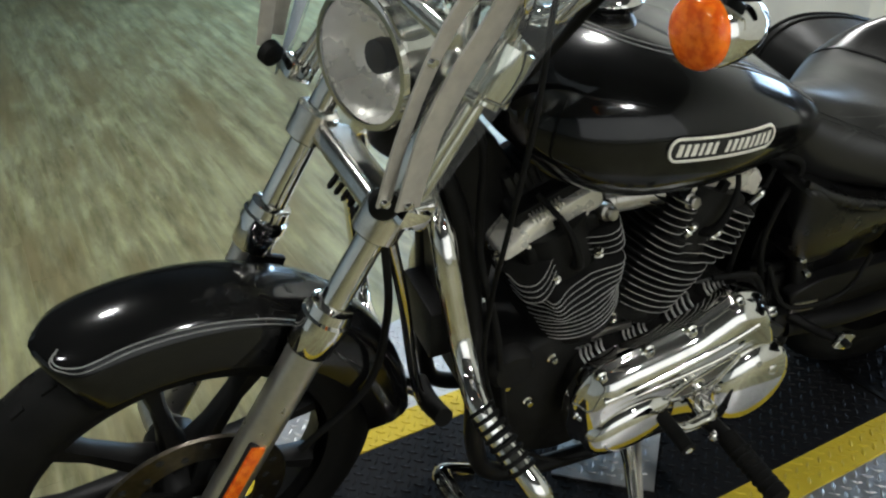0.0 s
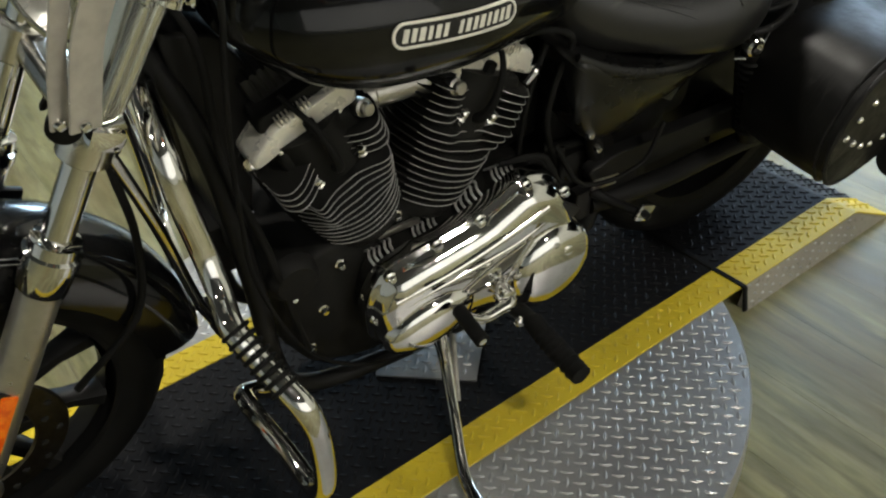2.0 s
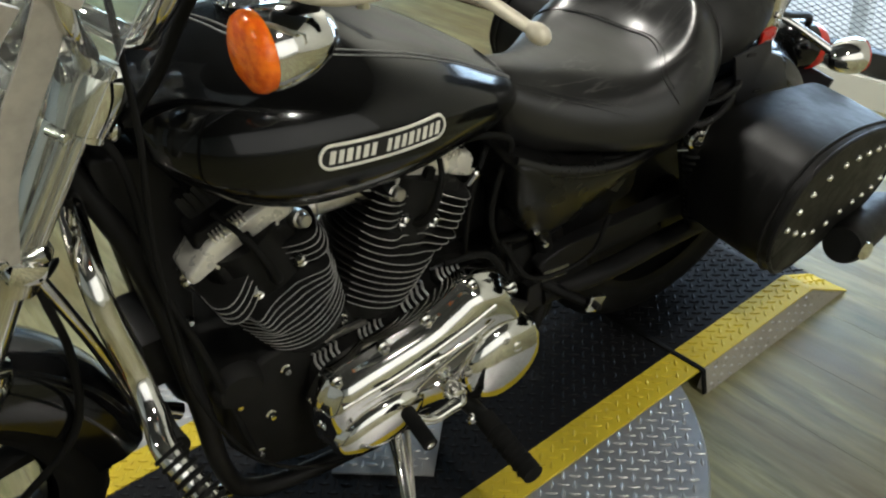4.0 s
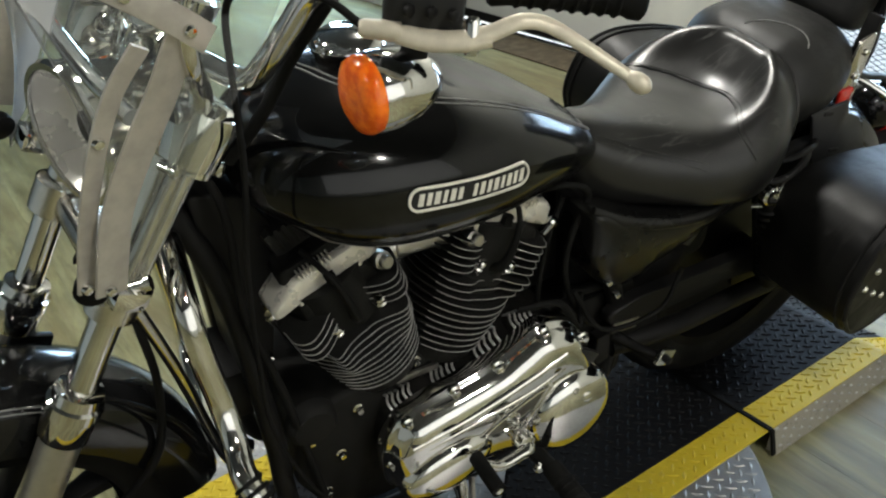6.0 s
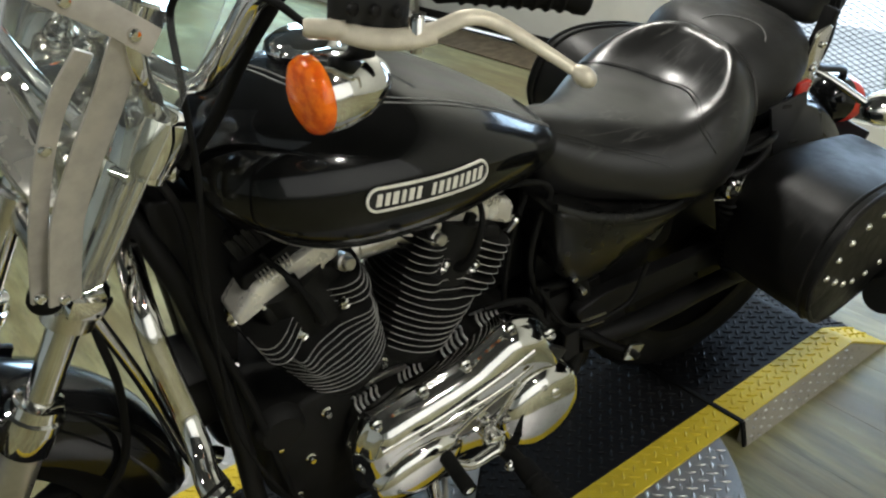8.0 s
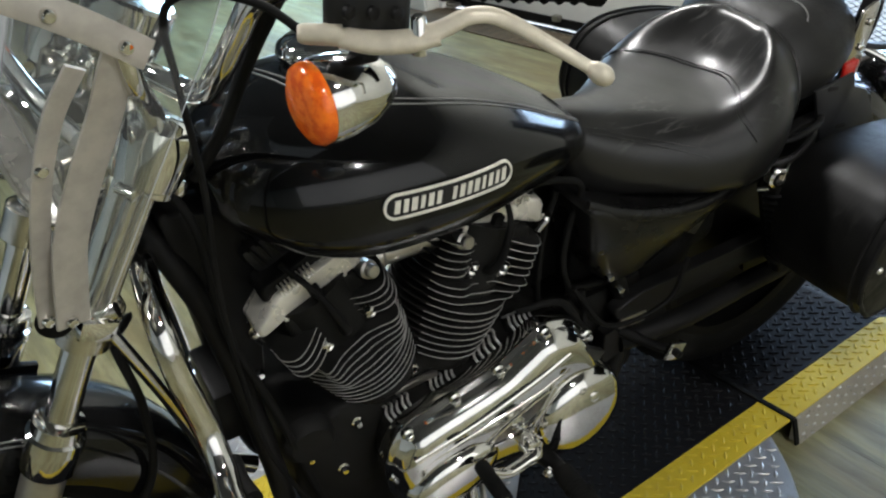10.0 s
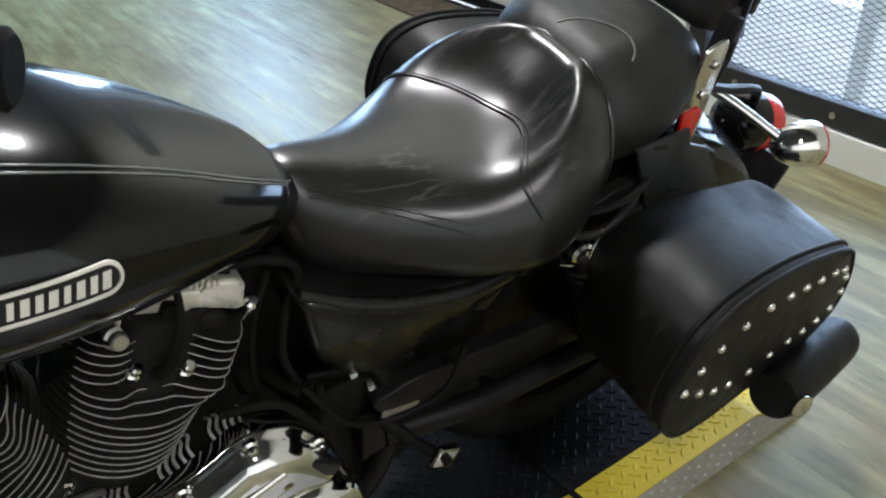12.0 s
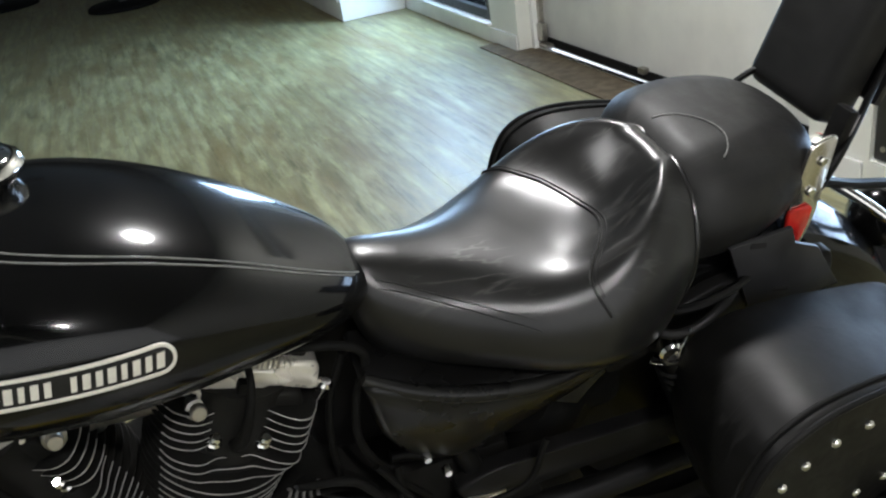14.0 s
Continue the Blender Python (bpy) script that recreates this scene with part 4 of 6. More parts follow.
# --- saddlebags ---
def saddlebag(sgn):
    """Slant-backed leather bag: slices from the inner face to the outer, studded flap."""
    outer = [(-0.058, 0.50), (-0.070, 0.555), (-0.052, 0.622), (-0.02, 0.66), (0.04, 0.678), (0.13, 0.672), (0.21, 0.652), (0.285, 0.624), (0.318, 0.59), (0.345, 0.52), (0.335, 0.465), (0.27, 0.432), (0.15, 0.424), (0.05, 0.424), (-0.015, 0.446)]
    inner = [(-0.008, 0.44), (-0.024, 0.52), (-0.022, 0.59), (0.0, 0.632), (0.05, 0.65), (0.13, 0.648), (0.21, 0.635), (0.29, 0.618), (0.325, 0.58), (0.345, 0.50), (0.335, 0.43), (0.27, 0.405), (0.15, 0.40), (0.06, 0.402), (0.01, 0.41)]
    oc, ic = catmull([Vector((*p, 0)) for p in outer + outer[:1]], 4)[:-1], catmull([Vector((*p, 0)) for p in inner + inner[:1]], 4)[:-1]
    face = lambda x: -0.388 + 0.127 * (x + 0.04)
    def slices(t, shrink, off):
        c = Vector((0.13, 0.55, 0))
        res = []
        for p, q in zip(ic, oc):
            r = p.lerp(q, t)
            r = c + (r - c) * shrink
            y = -0.165 + (face(r.x) + 0.165) * t - off
            res.append(Vector((r.x, sgn * -y if sgn > 0 else y, r.y)))
        return res
    rows = [slices(0, 0.9, -0.0), slices(0.02, 0.98, 0), slices(0.1, 1.0, 0), slices(0.4, 1.012, 0), slices(0.75, 1.012, 0), slices(0.93, 1.0, 0), slices(0.98, 0.985, 0), slices(1.0, 0.955, 0), slices(1.0, 0.5, 0.004), slices(1.0, 0.02, 0.005)]
    bag = part("saddlebag", rings_mesh(rows), BAG_LEATHER, bike, "black leather saddlebag with nickel studs")
    part("edge_welt", tube([*slices(0.985, 0.985, 0.0), slices(0.985, 0.985, 0.0)[0]], 0.0042, 8, 1), BAG_LEATHER, bag)
    part("edge_welt", tube([*slices(0.90, 1.008, 0.0), slices(0.90, 1.008, 0.0)[0]], 0.0035, 8, 1), BAG_LEATHER, bag)
    top = [(-0.036, 0.562), (-0.015, 0.590), (0.014, 0.611), (0.055, 0.625), (0.104, 0.627), (0.149, 0.620), (0.188, 0.612), (0.227, 0.603), (0.264, 0.595), (0.293, 0.585), (0.312, 0.560), (0.322, 0.525)]
    low = [(0.004, 0.532), (0.042, 0.508), (0.078, 0.494), (0.125, 0.487), (0.171, 0.489), (0.214, 0.489), (0.25, 0.486), (0.283, 0.487), (0.312, 0.495)]
    for x, z in [(a - 0.006, c + 0.004) for a, c in top + low]:
        y = face(x) - 0.003
        part("stud", lathe([(0, 0.0066), (0.002, 0.0062), (0.0045, 0.004), (0.0055, 0.0)], (x, y if sgn < 0 else -y, z), (0, sgn, 0), 12), STUD, bag)
    return bag


saddlebag(-1)
saddlebag(1)
pouch = part("tool_pouch", tube([(0.175, -0.392, 0.425), (0.20, -0.386, 0.418), (0.30, -0.362, 0.396), (0.385, -0.343, 0.377), (0.405, -0.338, 0.372)], [0.034, 0.040, 0.042, 0.040, 0.034], 24, 4), BAG_LEATHER, bike, "round black leather tool pouch")
part("pouch_emblem", lathe([(0, 0.018), (0.002, 0.018), (0.003, 0.014)], (0.192, -0.4285, 0.432), (-0.1, -1, 0.25), 20), CHROME, pouch)

# --- engine ---
FA, RA = Vector((-0.36, 0, 0.933)).normalized(), Vector((0.37, 0, 0.93)).normalized()
FP, RP = Vector((FA.z, 0, -FA.x)), Vector((RA.z, 0, -RA.x))
FC, RC = Vector((-0.80, 0, 0.592)), Vector((-0.607, 0, 0.587))


YC = -0.05  # the cylinders' middle plane
BARREL = {False: [(-176, 0.094), (-150, 0.092), (-129, 0.096), (-122, 0.106), (-116.5, 0.1185), (-112.5, 0.103), (-106, 0.092), (-95, 0.085), (-76, 0.084), (-63, 0.099), (-55, 0.120), (-47, 0.116), (-38, 0.102), (-10, 0.093), (20, 0.093)],
          True: [(-176, 0.094), (-150, 0.096), (-135, 0.099), (-124, 0.096), (-114, 0.091), (-110, 0.086), (-105, 0.074), (-90, 0.071), (-69, 0.073), (-56, 0.104), (-50, 0.118), (-42, 0.114), (-30, 0.102), (-8, 0.097), (20, 0.095)]}
HEAD = {False: [(-176, 0.098), (-150, 0.104), (-138, 0.118), (-126, 0.118), (-118, 0.098), (-112, 0.072), (-90, 0.055), (-62, 0.068), (-54, 0.100), (-46, 0.116), (-34, 0.112), (-12, 0.100), (20, 0.098)],
        True: [(-176, 0.096), (-150, 0.098), (-140, 0.098), (-130, 0.092), (-121, 0.085), (-114, 0.070), (-90, 0.055), (-62, 0.068), (-54, 0.100), (-46, 0.116), (-34, 0.112), (-12, 0.100), (20, 0.098)]}


def fin_outline(profile, k, size=1.0):
    """Plan of a fin: the profile about the bore, eased by k into a plain circle."""
    deg = np.arange(-180, 180, 3)
    r = np.where(deg < 25, np.interp(deg, [q[0] for q in profile], [q[1] for q in profile]), 0.095)
    for _ in range(2):
        r = 0.25 * np.roll(r, 1) + 0.5 * r + 0.25 * np.roll(r, -1)
    r = (0.094 + (r - 0.094) * k) * size
    return [Vector((float(q * math.cos(radians(a))), YC + float(q * math.sin(radians(a))))) for a, q in zip(deg, r)]


def fin_mesh(pts, rim):
    """One cooling fin: a thin plate with a bright machined rim on the outer side."""
    th = 0.0009
    mid = Vector((0, YC))
    rows = [[Vector((*(mid + (q - mid) * k), z)) for q in pts] for k, z in ((0.80, -th * 1.5), (0.988, -th), (1.0, -th * 0.5), (1.0, th * 0.5), (0.988, th), (0.80, th * 1.5))]
    bm = bmesh.new()
    vs = [[bm.verts.new(q) for q in r] for r in rows]
    n = len(pts)
    for j, (a, b) in enumerate(zip(vs, vs[1:])):
        for i in range(n):
            bm.faces.new((a[i], a[(i + 1) % n], b[(i + 1) % n], b[i])).material_index = 1 if j in (1, 2, 3) and pts[i].y < YC - rim else 0
    bm.faces.new(vs[0][::-1])
    bm.faces.new(vs[-1])
    me = bpy.data.meshes.new("fin")
    bmesh.ops.recalc_face_normals(bm, faces=bm.faces)
    bm.to_mesh(me)
    bm.free()
    me.materials.append(WRINKLE)
    me.materials.append(FIN_EDGE)
    return me


def cylinder_bank(name, c, a, p, rear):
    m0 = Matrix((p, Vector((0, 1, 0)), a)).transposed().to_4x4()
    m0.translation = c
    at = lambda u, y, s: c + p * u + Vector((0, y, 0)) + a * s
    lift = lambda u, v, h: at(u, h, v)
    core = part(name, lathe([(-0.135, 0.070), (-0.125, 0.074), (0.02, 0.074), (0.03, 0.072), (0.125, 0.072)], at(0, YC, 0), a, 40), WRINKLE, bike, "black finned air-cooled cylinder")
    pitch = 0.0133
    rim = 0.052 if rear else 0.046
    for k in range(11):
        s = 0.030 - pitch * k
        ease = max(0.0, 1.0 - k / (3.0 if rear else 6.0)) ** 0.9
        f = new("fin", fin_mesh(fin_outline(BARREL[rear], ease, 1.0 - 0.13 * max(0.0, k - 4) / 6), rim))
        f.parent = core
        f.matrix_local = m0 @ pose(0, 0, s)
    head_fin = fin_mesh(fin_outline(HEAD[rear], 1.0), rim)
    for k in range(5 if rear else 4):
        f = new("fin", head_fin)
        f.parent = core
        f.matrix_local = m0 @ pose(0, 0, 0.0445 + pitch * k)
    # flat face round the spark plug, on the stand side
    w0, w1 = (0.044, 0.077) if rear else (0.055, 0.063)
    boss = [(-w0, 0.118), (-w0 - 0.004, 0.090), (-w0, 0.045), (-0.022, 0.036), (0.03, 0.036), (w1 - 0.004, 0.045), (w1 + 0.002, 0.090), (w1 - 0.004, 0.118)]
    part("head_boss", prism(rounded(boss, 0.012), lift, -0.06, -0.108, 0.006), WRINKLE, core)
    for u, v in ((-0.031, 0.040), (0.044, 0.042)) if not rear else ((-0.023, 0.050), (0.036, 0.046)):
        part("head_nut", lathe([(-0.012, 0.0105), (0.004, 0.0105), (0.006, 0.0078), (0.016, 0.0078), (0.019, 0.005)], at(u, -0.114, v), a + Vector((0, -0.5, 0)), 8), CHROME, core)
    pu = 0.002 if not rear else 0.000
    plug = part("spark_plug_boot", tube([at(pu, -0.104, 0.050), at(pu + 0.002, -0.132, 0.062), at(pu + 0.004, -0.140, 0.10), at(pu + 0.002, -0.128, 0.150), at(pu - 0.012, -0.09, 0.19)], [0.009, 0.0085, 0.0065, 0.0045, 0.0042], 10), RUBBER, core)
    part("plug_collar", lathe([(0, 0.0075), (0.005, 0.0075), (0.006, 0.005)], at(pu, -0.108, 0.048), (0, -1, -0.3), 10), CHROME, plug)
    # rocker box: a bright band that tapers to the front, with lower steps and a black cover
    band = [(-0.092, 0.114), (-0.089, 0.130), (-0.040, 0.158), (0.070, 0.157), (0.080, 0.148), (0.080, 0.117), (-0.060, 0.117)] if not rear else [(-0.060, 0.114), (-0.056, 0.134), (-0.012, 0.152), (0.038, 0.154), (0.041, 0.164), (0.074, 0.162), (0.088, 0.152), (0.093, 0.120), (0.030, 0.123), (0.024, 0.114)]
    rb = part("rocker_box", prism(rounded(band, 0.006), lift, 0.0, -0.104, 0.009), ROCKER, core, "polished rocker box")
    for u0, u1, v0 in ((-0.052, -0.008, 0.1045), (0.016, 0.052, 0.1065)) if not rear else ((-0.050, -0.006, 0.107), (0.006, 0.026, 0.105)):
        part("rocker_step", prism(rounded([(u0, 0.122), (u0, v0), (u1, v0), (u1, 0.122)], 0.004), lift, -0.02, -0.1055, 0.004), ROCKER, rb)
    part("rocker_cover", prism(rounded([(-0.060, 0.150), (-0.050, 0.176), (0.066, 0.176), (0.076, 0.150)], 0.010), lift, 0.05, -0.092, 0.006), SATIN_BLACK, rb)
    r0 = -0.030 if not rear else 0.002
    for j in range(9):
        part("rocker_rib", box((0.0030, 0.020, 0.013), m0 @ pose(r0 + 0.0060 * j, -0.095, 0.160), 0.0010), ROCKER, rb)
    e0 = at(-0.092, -0.088, 0.112) if not rear else at(0.098, -0.100, 0.120)
    part("rocker_lug", lathe([(-0.018, 0.006), (-0.015, 0.0095), (0.012, 0.0095), (0.016, 0.006)], e0, a + Vector((0, -0.35, 0)), 16), CHROME, rb)
    part("rocker_clip", box((0.016, 0.014, 0.034), m0 @ pose(0.004 if not rear else 0.0, -0.108, 0.124), 0.003), RUBBER, rb)
    il = at(0.078, -0.112, 0.104) if not rear else at(-0.048, -0.112, 0.099)
    part("intake_lug", lathe([(-0.022, 0.011), (-0.018, 0.0135), (-0.002, 0.0135), (0.000, 0.010), (0.008, 0.010), (0.010, 0.008), (0.010, 0.0)], il, (0.2, -1, 0.3), 14), SATIN, core)
    return core


cylinder_bank("front_cylinder", FC, FA, FP, False)
cylinder_bank("rear_cylinder", RC, RA, RP, True)
part("intake_manifold", lathe([(-0.05, 0.028), (-0.035, 0.028), (-0.03, 0.022), (0.03, 0.022), (0.035, 0.026), (0.05, 0.026)], (-0.69, -0.055, 0.688), (1, -0.1, 0.02), 20), SATIN, bike)
case = [(-0.93, 0.30), (-0.92, 0.42), (-0.85, 0.47), (-0.76, 0.475), (-0.69, 0.50), (-0.60, 0.46), (-0.50, 0.47), (-0.42, 0.43), (-0.36, 0.38), (-0.36, 0.24), (-0.48, 0.17), (-0.78, 0.16), (-0.88, 0.20)]
cc = part("crankcase", prism(rounded(case, 0.025), side, 0.12, -0.105, 0.012), WRINKLE, bike, "black wrinkle-coated crankcase")
for x, z in ((-0.714, 0.485), (-0.816, 0.429), (-0.851, 0.338), (-0.90, 0.40), (-0.88, 0.255)):
    bolt((x, -0.104, z), (0, -1, 0), 0.010, 0.006, CHROME, cc)
    bolt((x, -0.110, z), (0, -1, 0), 0.0065, 0.008, CHROME, cc)
part("serial_pad", box((0.075, 0.008, 0.012), pose(-0.7125, -0.112, 0.461, 0, 0, 0), 0.002), SATIN, cc)
part("cam_boss", lathe([(0, 0.042), (0.018, 0.040), (0.026, 0.032), (0.028, 0.0)], (-0.896, -0.100, 0.445), (0, -1, 0), 28), WRINKLE, cc)
# primary cover
PC = [(-0.80, 0.30), (-0.803, 0.365), (-0.785, 0.415), (-0.745, 0.447), (-0.61, 0.474), (-0.56, 0.497), (-0.515, 0.518), (-0.455, 0.497), (-0.41, 0.43), (-0.382, 0.34), (-0.380, 0.27), (-0.405, 0.215), (-0.47, 0.205), (-0.55, 0.238), (-0.62, 0.258), (-0.74, 0.246), (-0.785, 0.268)]
pco = [Vector((p.x, p.y)) for p in catmull([Vector((*p, 0)) for p in PC + PC[:1]], 4)[:-1]]
pcc = Vector((-0.59, 0.35))


def in_by(d):
    res = []
    n = len(pco)
    for i, p in enumerate(pco):
        t = (pco[(i + 1) % n] - pco[i - 1]).normalized()
        res.append(p + Vector((t.y, -t.x)) * d)
    return res


pc = part("primary_cover", rings_mesh([[side(p.x, p.y, y) for p in in_by(d)] for d, y in ((0, -0.140), (0, -0.160), (0.002, -0.166), (0.006, -0.169), (0.008, -0.174), (0.012, -0.184), (0.018, -0.193), (0.026, -0.200), (0.036, -0.204))] + [[side(pcc.x + (p.x - pcc.x) * k, pcc.y + (p.y - pcc.y) * k, -0.206) for p in in_by(0.036)] for k in (0.6, 0.1)]), CHROME, bike, "bright chrome primary cover")
inner = part("inner_primary", rings_mesh([[side(p.x, p.y, y) for p in in_by(d)] for d, y in ((0.014, -0.09), (0.014, -0.141))]), WRINKLE, bike)
for x in (-0.752, -0.672, -0.592, -0.525):
    for q in range(5):
        xx = x + 0.0095 * (q - 2)
        z = max(p.y for p in pco if abs(p.x - xx) < 0.03) - 0.014
        part("case_rib", tube([(xx, -0.100, z - 0.006), (xx + 0.003, -0.112, z + 0.004), (xx - 0.003, -0.126, z + 0.003), (xx, -0.139, z - 0.004)], 0.0022, 6, 3), FIN_EDGE, inner)
part("derby_dome", lathe([(-0.02, 0.090), (0.002, 0.089), (0.014, 0.085), (0.024, 0.077), (0.032, 0.062), (0.037, 0.042), (0.0395, 0.018), (0.040, 0.0)], (-0.462, -0.199, 0.325), (0.05, -1, 0.06), 96), CHROME, pc)
front_pad = rings_mesh([[Vector((-0.705 + (0.082 * math.cos(t)) * k, y, 0.318 + (0.052 * math.sin(t)) * k + 0.16 * 0.082 * math.cos(t) * k)) for t in np.linspace(0, 2 * math.pi, 40, endpoint=False)] for k, y in ((1.05, -0.196), (1.0, -0.208), (0.9, -0.216), (0.65, -0.223), (0.3, -0.226), (0.02, -0.2265))])
part("front_bulge", front_pad, CHROME, pc)
for r_, d0, d1 in ((0.0075, 0.0, 0.0), (0.0055, 0.021, 0.034)):
    part("cover_rib", tube([(-0.768, -0.1985, 0.398 - d0), (-0.66, -0.2045, 0.422 - d0), (-0.55, -0.2045, 0.452 - d1), (-0.485, -0.201, 0.472 - d1)], r_, 12, 6, None, 0.7), CHROME, pc)
web = catmull([Vector((x, -0.2065, z)) for x, z in ((-0.655, 0.352), (-0.60, 0.385), (-0.535, 0.412), (-0.522, 0.400), (-0.552, 0.368), (-0.60, 0.348), (-0.655, 0.352))], 6)
part("cover_web", tube(web, 0.0042, 8, 1), CHROME, pc)
part("web_floor", rings_mesh([[Vector((-0.585, 0, 0.375)).lerp(Vector((p.x, 0, p.z)), s_) + Vector((0, -0.2068, 0)) for p in web[:-1]] for s_ in (0.97, 0.02)]), SATIN, pc)
part("cover_web", tube([(-0.56, -0.204, 0.315), (-0.553, -0.209, 0.355), (-0.515, -0.209, 0.418)], 0.006, 10), CHROME, pc)
part("adjuster_screw", lathe([(0, 0.013), (0.006, 0.013), (0.008, 0.008), (0.016, 0.006), (0.018, 0.0)], (-0.588, -0.206, 0.378), (0, -1, 0), 18), CHROME, pc)
for x, z in ((-0.795, 0.345), (-0.765, 0.432), (-0.68, 0.462), (-0.60, 0.478), (-0.512, 0.512), (-0.425, 0.458), (-0.388, 0.30), (-0.45, 0.212), (-0.60, 0.256), (-0.765, 0.262)):
    bolt((x * 0.985 - 0.0088, -0.166, z * 0.97 + 0.0105), (0, -1, 0), 0.0105, 0.010, CHROME, pc)
    bolt((x * 0.985 - 0.0088, -0.175, z * 0.97 + 0.0105), (0, -1, 0), 0.007, 0.008, CHROME, pc)
part("inspection_plug", box((0.05, 0.012, 0.022), pose(-0.432, -0.192, 0.432, 0, 38, 0), 0.004), PLASTIC, pc)
bolt((-0.463, -0.243, 0.395), (0, -1, 0.3), 0.009, 0.004, CHROME, pc)

# foot controls
sh = part("shift_lever", tube([(-0.575, -0.205, 0.335), (-0.578, -0.245, 0.335), (-0.60, -0.252, 0.336), (-0.64, -0.255, 0.338), (-0.675, -0.25, 0.362)], [0.015, 0.013, 0.010, 0.009, 0.009], 12), CHROME, bike, "chrome shift lever")
part("lever_boss", lathe([(0, 0.018), (0.02, 0.018), (0.024, 0.012)], (-0.578, -0.222, 0.336), (0, -1, 0), 18), CHROME, sh)
part("shift_peg", tube([(-0.676, -0.24, 0.366), (-0.680, -0.275, 0.372), (-0.682, -0.315, 0.374)], 0.0125, 14, 3), RUBBER, sh)
bolt((-0.682, -0.314, 0.374), (0, -1, 0), 0.007, 0.004, CHROME, sh)
fp = part("foot_peg", tube([(-0.532, -0.262, 0.268), (-0.535, -0.30, 0.272), (-0.538, -0.40, 0.281)], 0.0185, 18, 3), RUBBER, bike, "black rubber rider foot peg")
part("peg_mount", tube([(-0.54, -0.10, 0.235), (-0.535, -0.18, 0.25), (-0.532, -0.265, 0.268)], [0.02, 0.018, 0.014], 12), SATIN_BLACK, fp)
for q in range(7):
    part("peg_ring", lathe([(-0.003, 0.0188), (0, 0.0202), (0.003, 0.0188)], (-0.535 - 0.0006 * q, -0.30 - 0.014 * q, 0.272 + 0.0013 * q), (-0.03, -1, 0.09), 18, caps=False), RUBBER, fp)
bolt((-0.55, -0.245, 0.265), (0, -1, 0), 0.01, 0.01, CHROME, fp)

# side stand, down
foot = LOC @ Vector((-0.77, -0.04, DH + 0.012))
st = part("side_stand", tube([(-0.64, -0.13, 0.17), (-0.655, -0.18, 0.15), (-0.69, -0.27, 0.11), foot + Vector((0.0, 0.02, 0.008)), foot + Vector((-0.012, -0.04, 0.006))], [0.016, 0.013, 0.011, 0.012, 0.014], 12, 6, None, 0.8), CHROME, bike, "chrome side stand swung down")
part("stand_bracket", box((0.06, 0.06, 0.05), pose(-0.64, -0.11, 0.17), 0.01), SATIN_BLACK, st)
part("return_spring", tube([(-0.62, -0.15, 0.165), (-0.65, -0.21, 0.135), (-0.67, -0.25, 0.115)], 0.006, 8), SATIN, st)

# frame and running gear
def pipe(name, pts, r, mat, parent=bike, label="", n=12, steps=6):
    return part(name, tube(pts, r, n, steps), mat, parent, label)


fr = pipe("frame", [(-1.03, 0, 0.90), (-0.99, 0, 0.90), (-0.70, 0, 0.79), (-0.42, 0, 0.70), (-0.25, 0, 0.60), (-0.20, 0, 0.42)], 0.022, SATIN_BLACK, bike, "satin black steel frame")
for s in (-1, 1):
    pipe("down_tube", [(-1.02, 0.025 * s, 0.86), (-0.975, 0.07 * s, 0.70), (-0.955, 0.10 * s, 0.45), (-0.945, 0.11 * s, 0.26), (-0.90, 0.115 * s, 0.175), (-0.75, 0.115 * s, 0.14), (-0.45, 0.115 * s, 0.14), (-0.33, 0.115 * s, 0.20), (-0.28, 0.10 * s, 0.36), (-0.36, 0.09 * s, 0.62)], 0.0165, SATIN_BLACK, fr)
    pipe("swing_arm", [(-0.30, 0.115 * s, 0.315), (-0.15, 0.135 * s, 0.32), (0.02, 0.135 * s, 0.325), (0.12, 0.135 * s, 0.322)], 0.021, SATIN_BLACK, fr)
    shock = pipe("shock_absorber", [(-0.02, 0.155 * s, 0.60), (0.0, 0.155 * s, 0.55), (0.06, 0.155 * s, 0.36)], [0.02, 0.026, 0.022], SATIN_BLACK)
    for q in range(12):
        part("coil", lathe([(-0.004, 0.027), (0, 0.031), (0.004, 0.027)], (-0.012 + 0.0058 * q, 0.155 * s, 0.575 - 0.0165 * q), (-0.33, 0, 0.94), 18, caps=False), SATIN_BLACK, shock)
    part("lower_rail", prism([(-0.34, 0.36), (-0.20, 0.375), (-0.19, 0.33), (-0.34, 0.28)], side, 0.10 * s, 0.122 * s, 0.004), SATIN_BLACK, fr)
part("steering_head", lathe([(-0.09, 0.032), (-0.085, 0.036), (0.085, 0.036), (0.09, 0.032)], (-1.015, 0, 0.905), (0.49, 0, 0.872), 24), SATIN_BLACK, fr)
part("belt_guard", prism(rounded([(-0.33, 0.41), (-0.26, 0.43), (0.05, 0.42), (0.16, 0.36), (0.14, 0.33), (0.02, 0.37), (-0.30, 0.36)], 0.02), side, -0.10, -0.125, 0.006), SATIN_BLACK, bike, "black belt guard")
pe = part("passenger_peg_mount", tube([(-0.30, -0.12, 0.35), (-0.28, -0.16, 0.345), (-0.262, -0.205, 0.350)], [0.012, 0.009, 0.009], 10), SATIN_BLACK, bike)
part("peg_clevis", box((0.034, 0.012, 0.036), pose(-0.256, -0.21, 0.353, 0, 25, 0), 0.003), CHROME, pe)
part("clevis_pin", lathe([(0, 0.008), (0.01, 0.008), (0.012, 0.005)], (-0.258, -0.215, 0.353), (0, -1, 0), 14), SATIN_BLACK, pe)
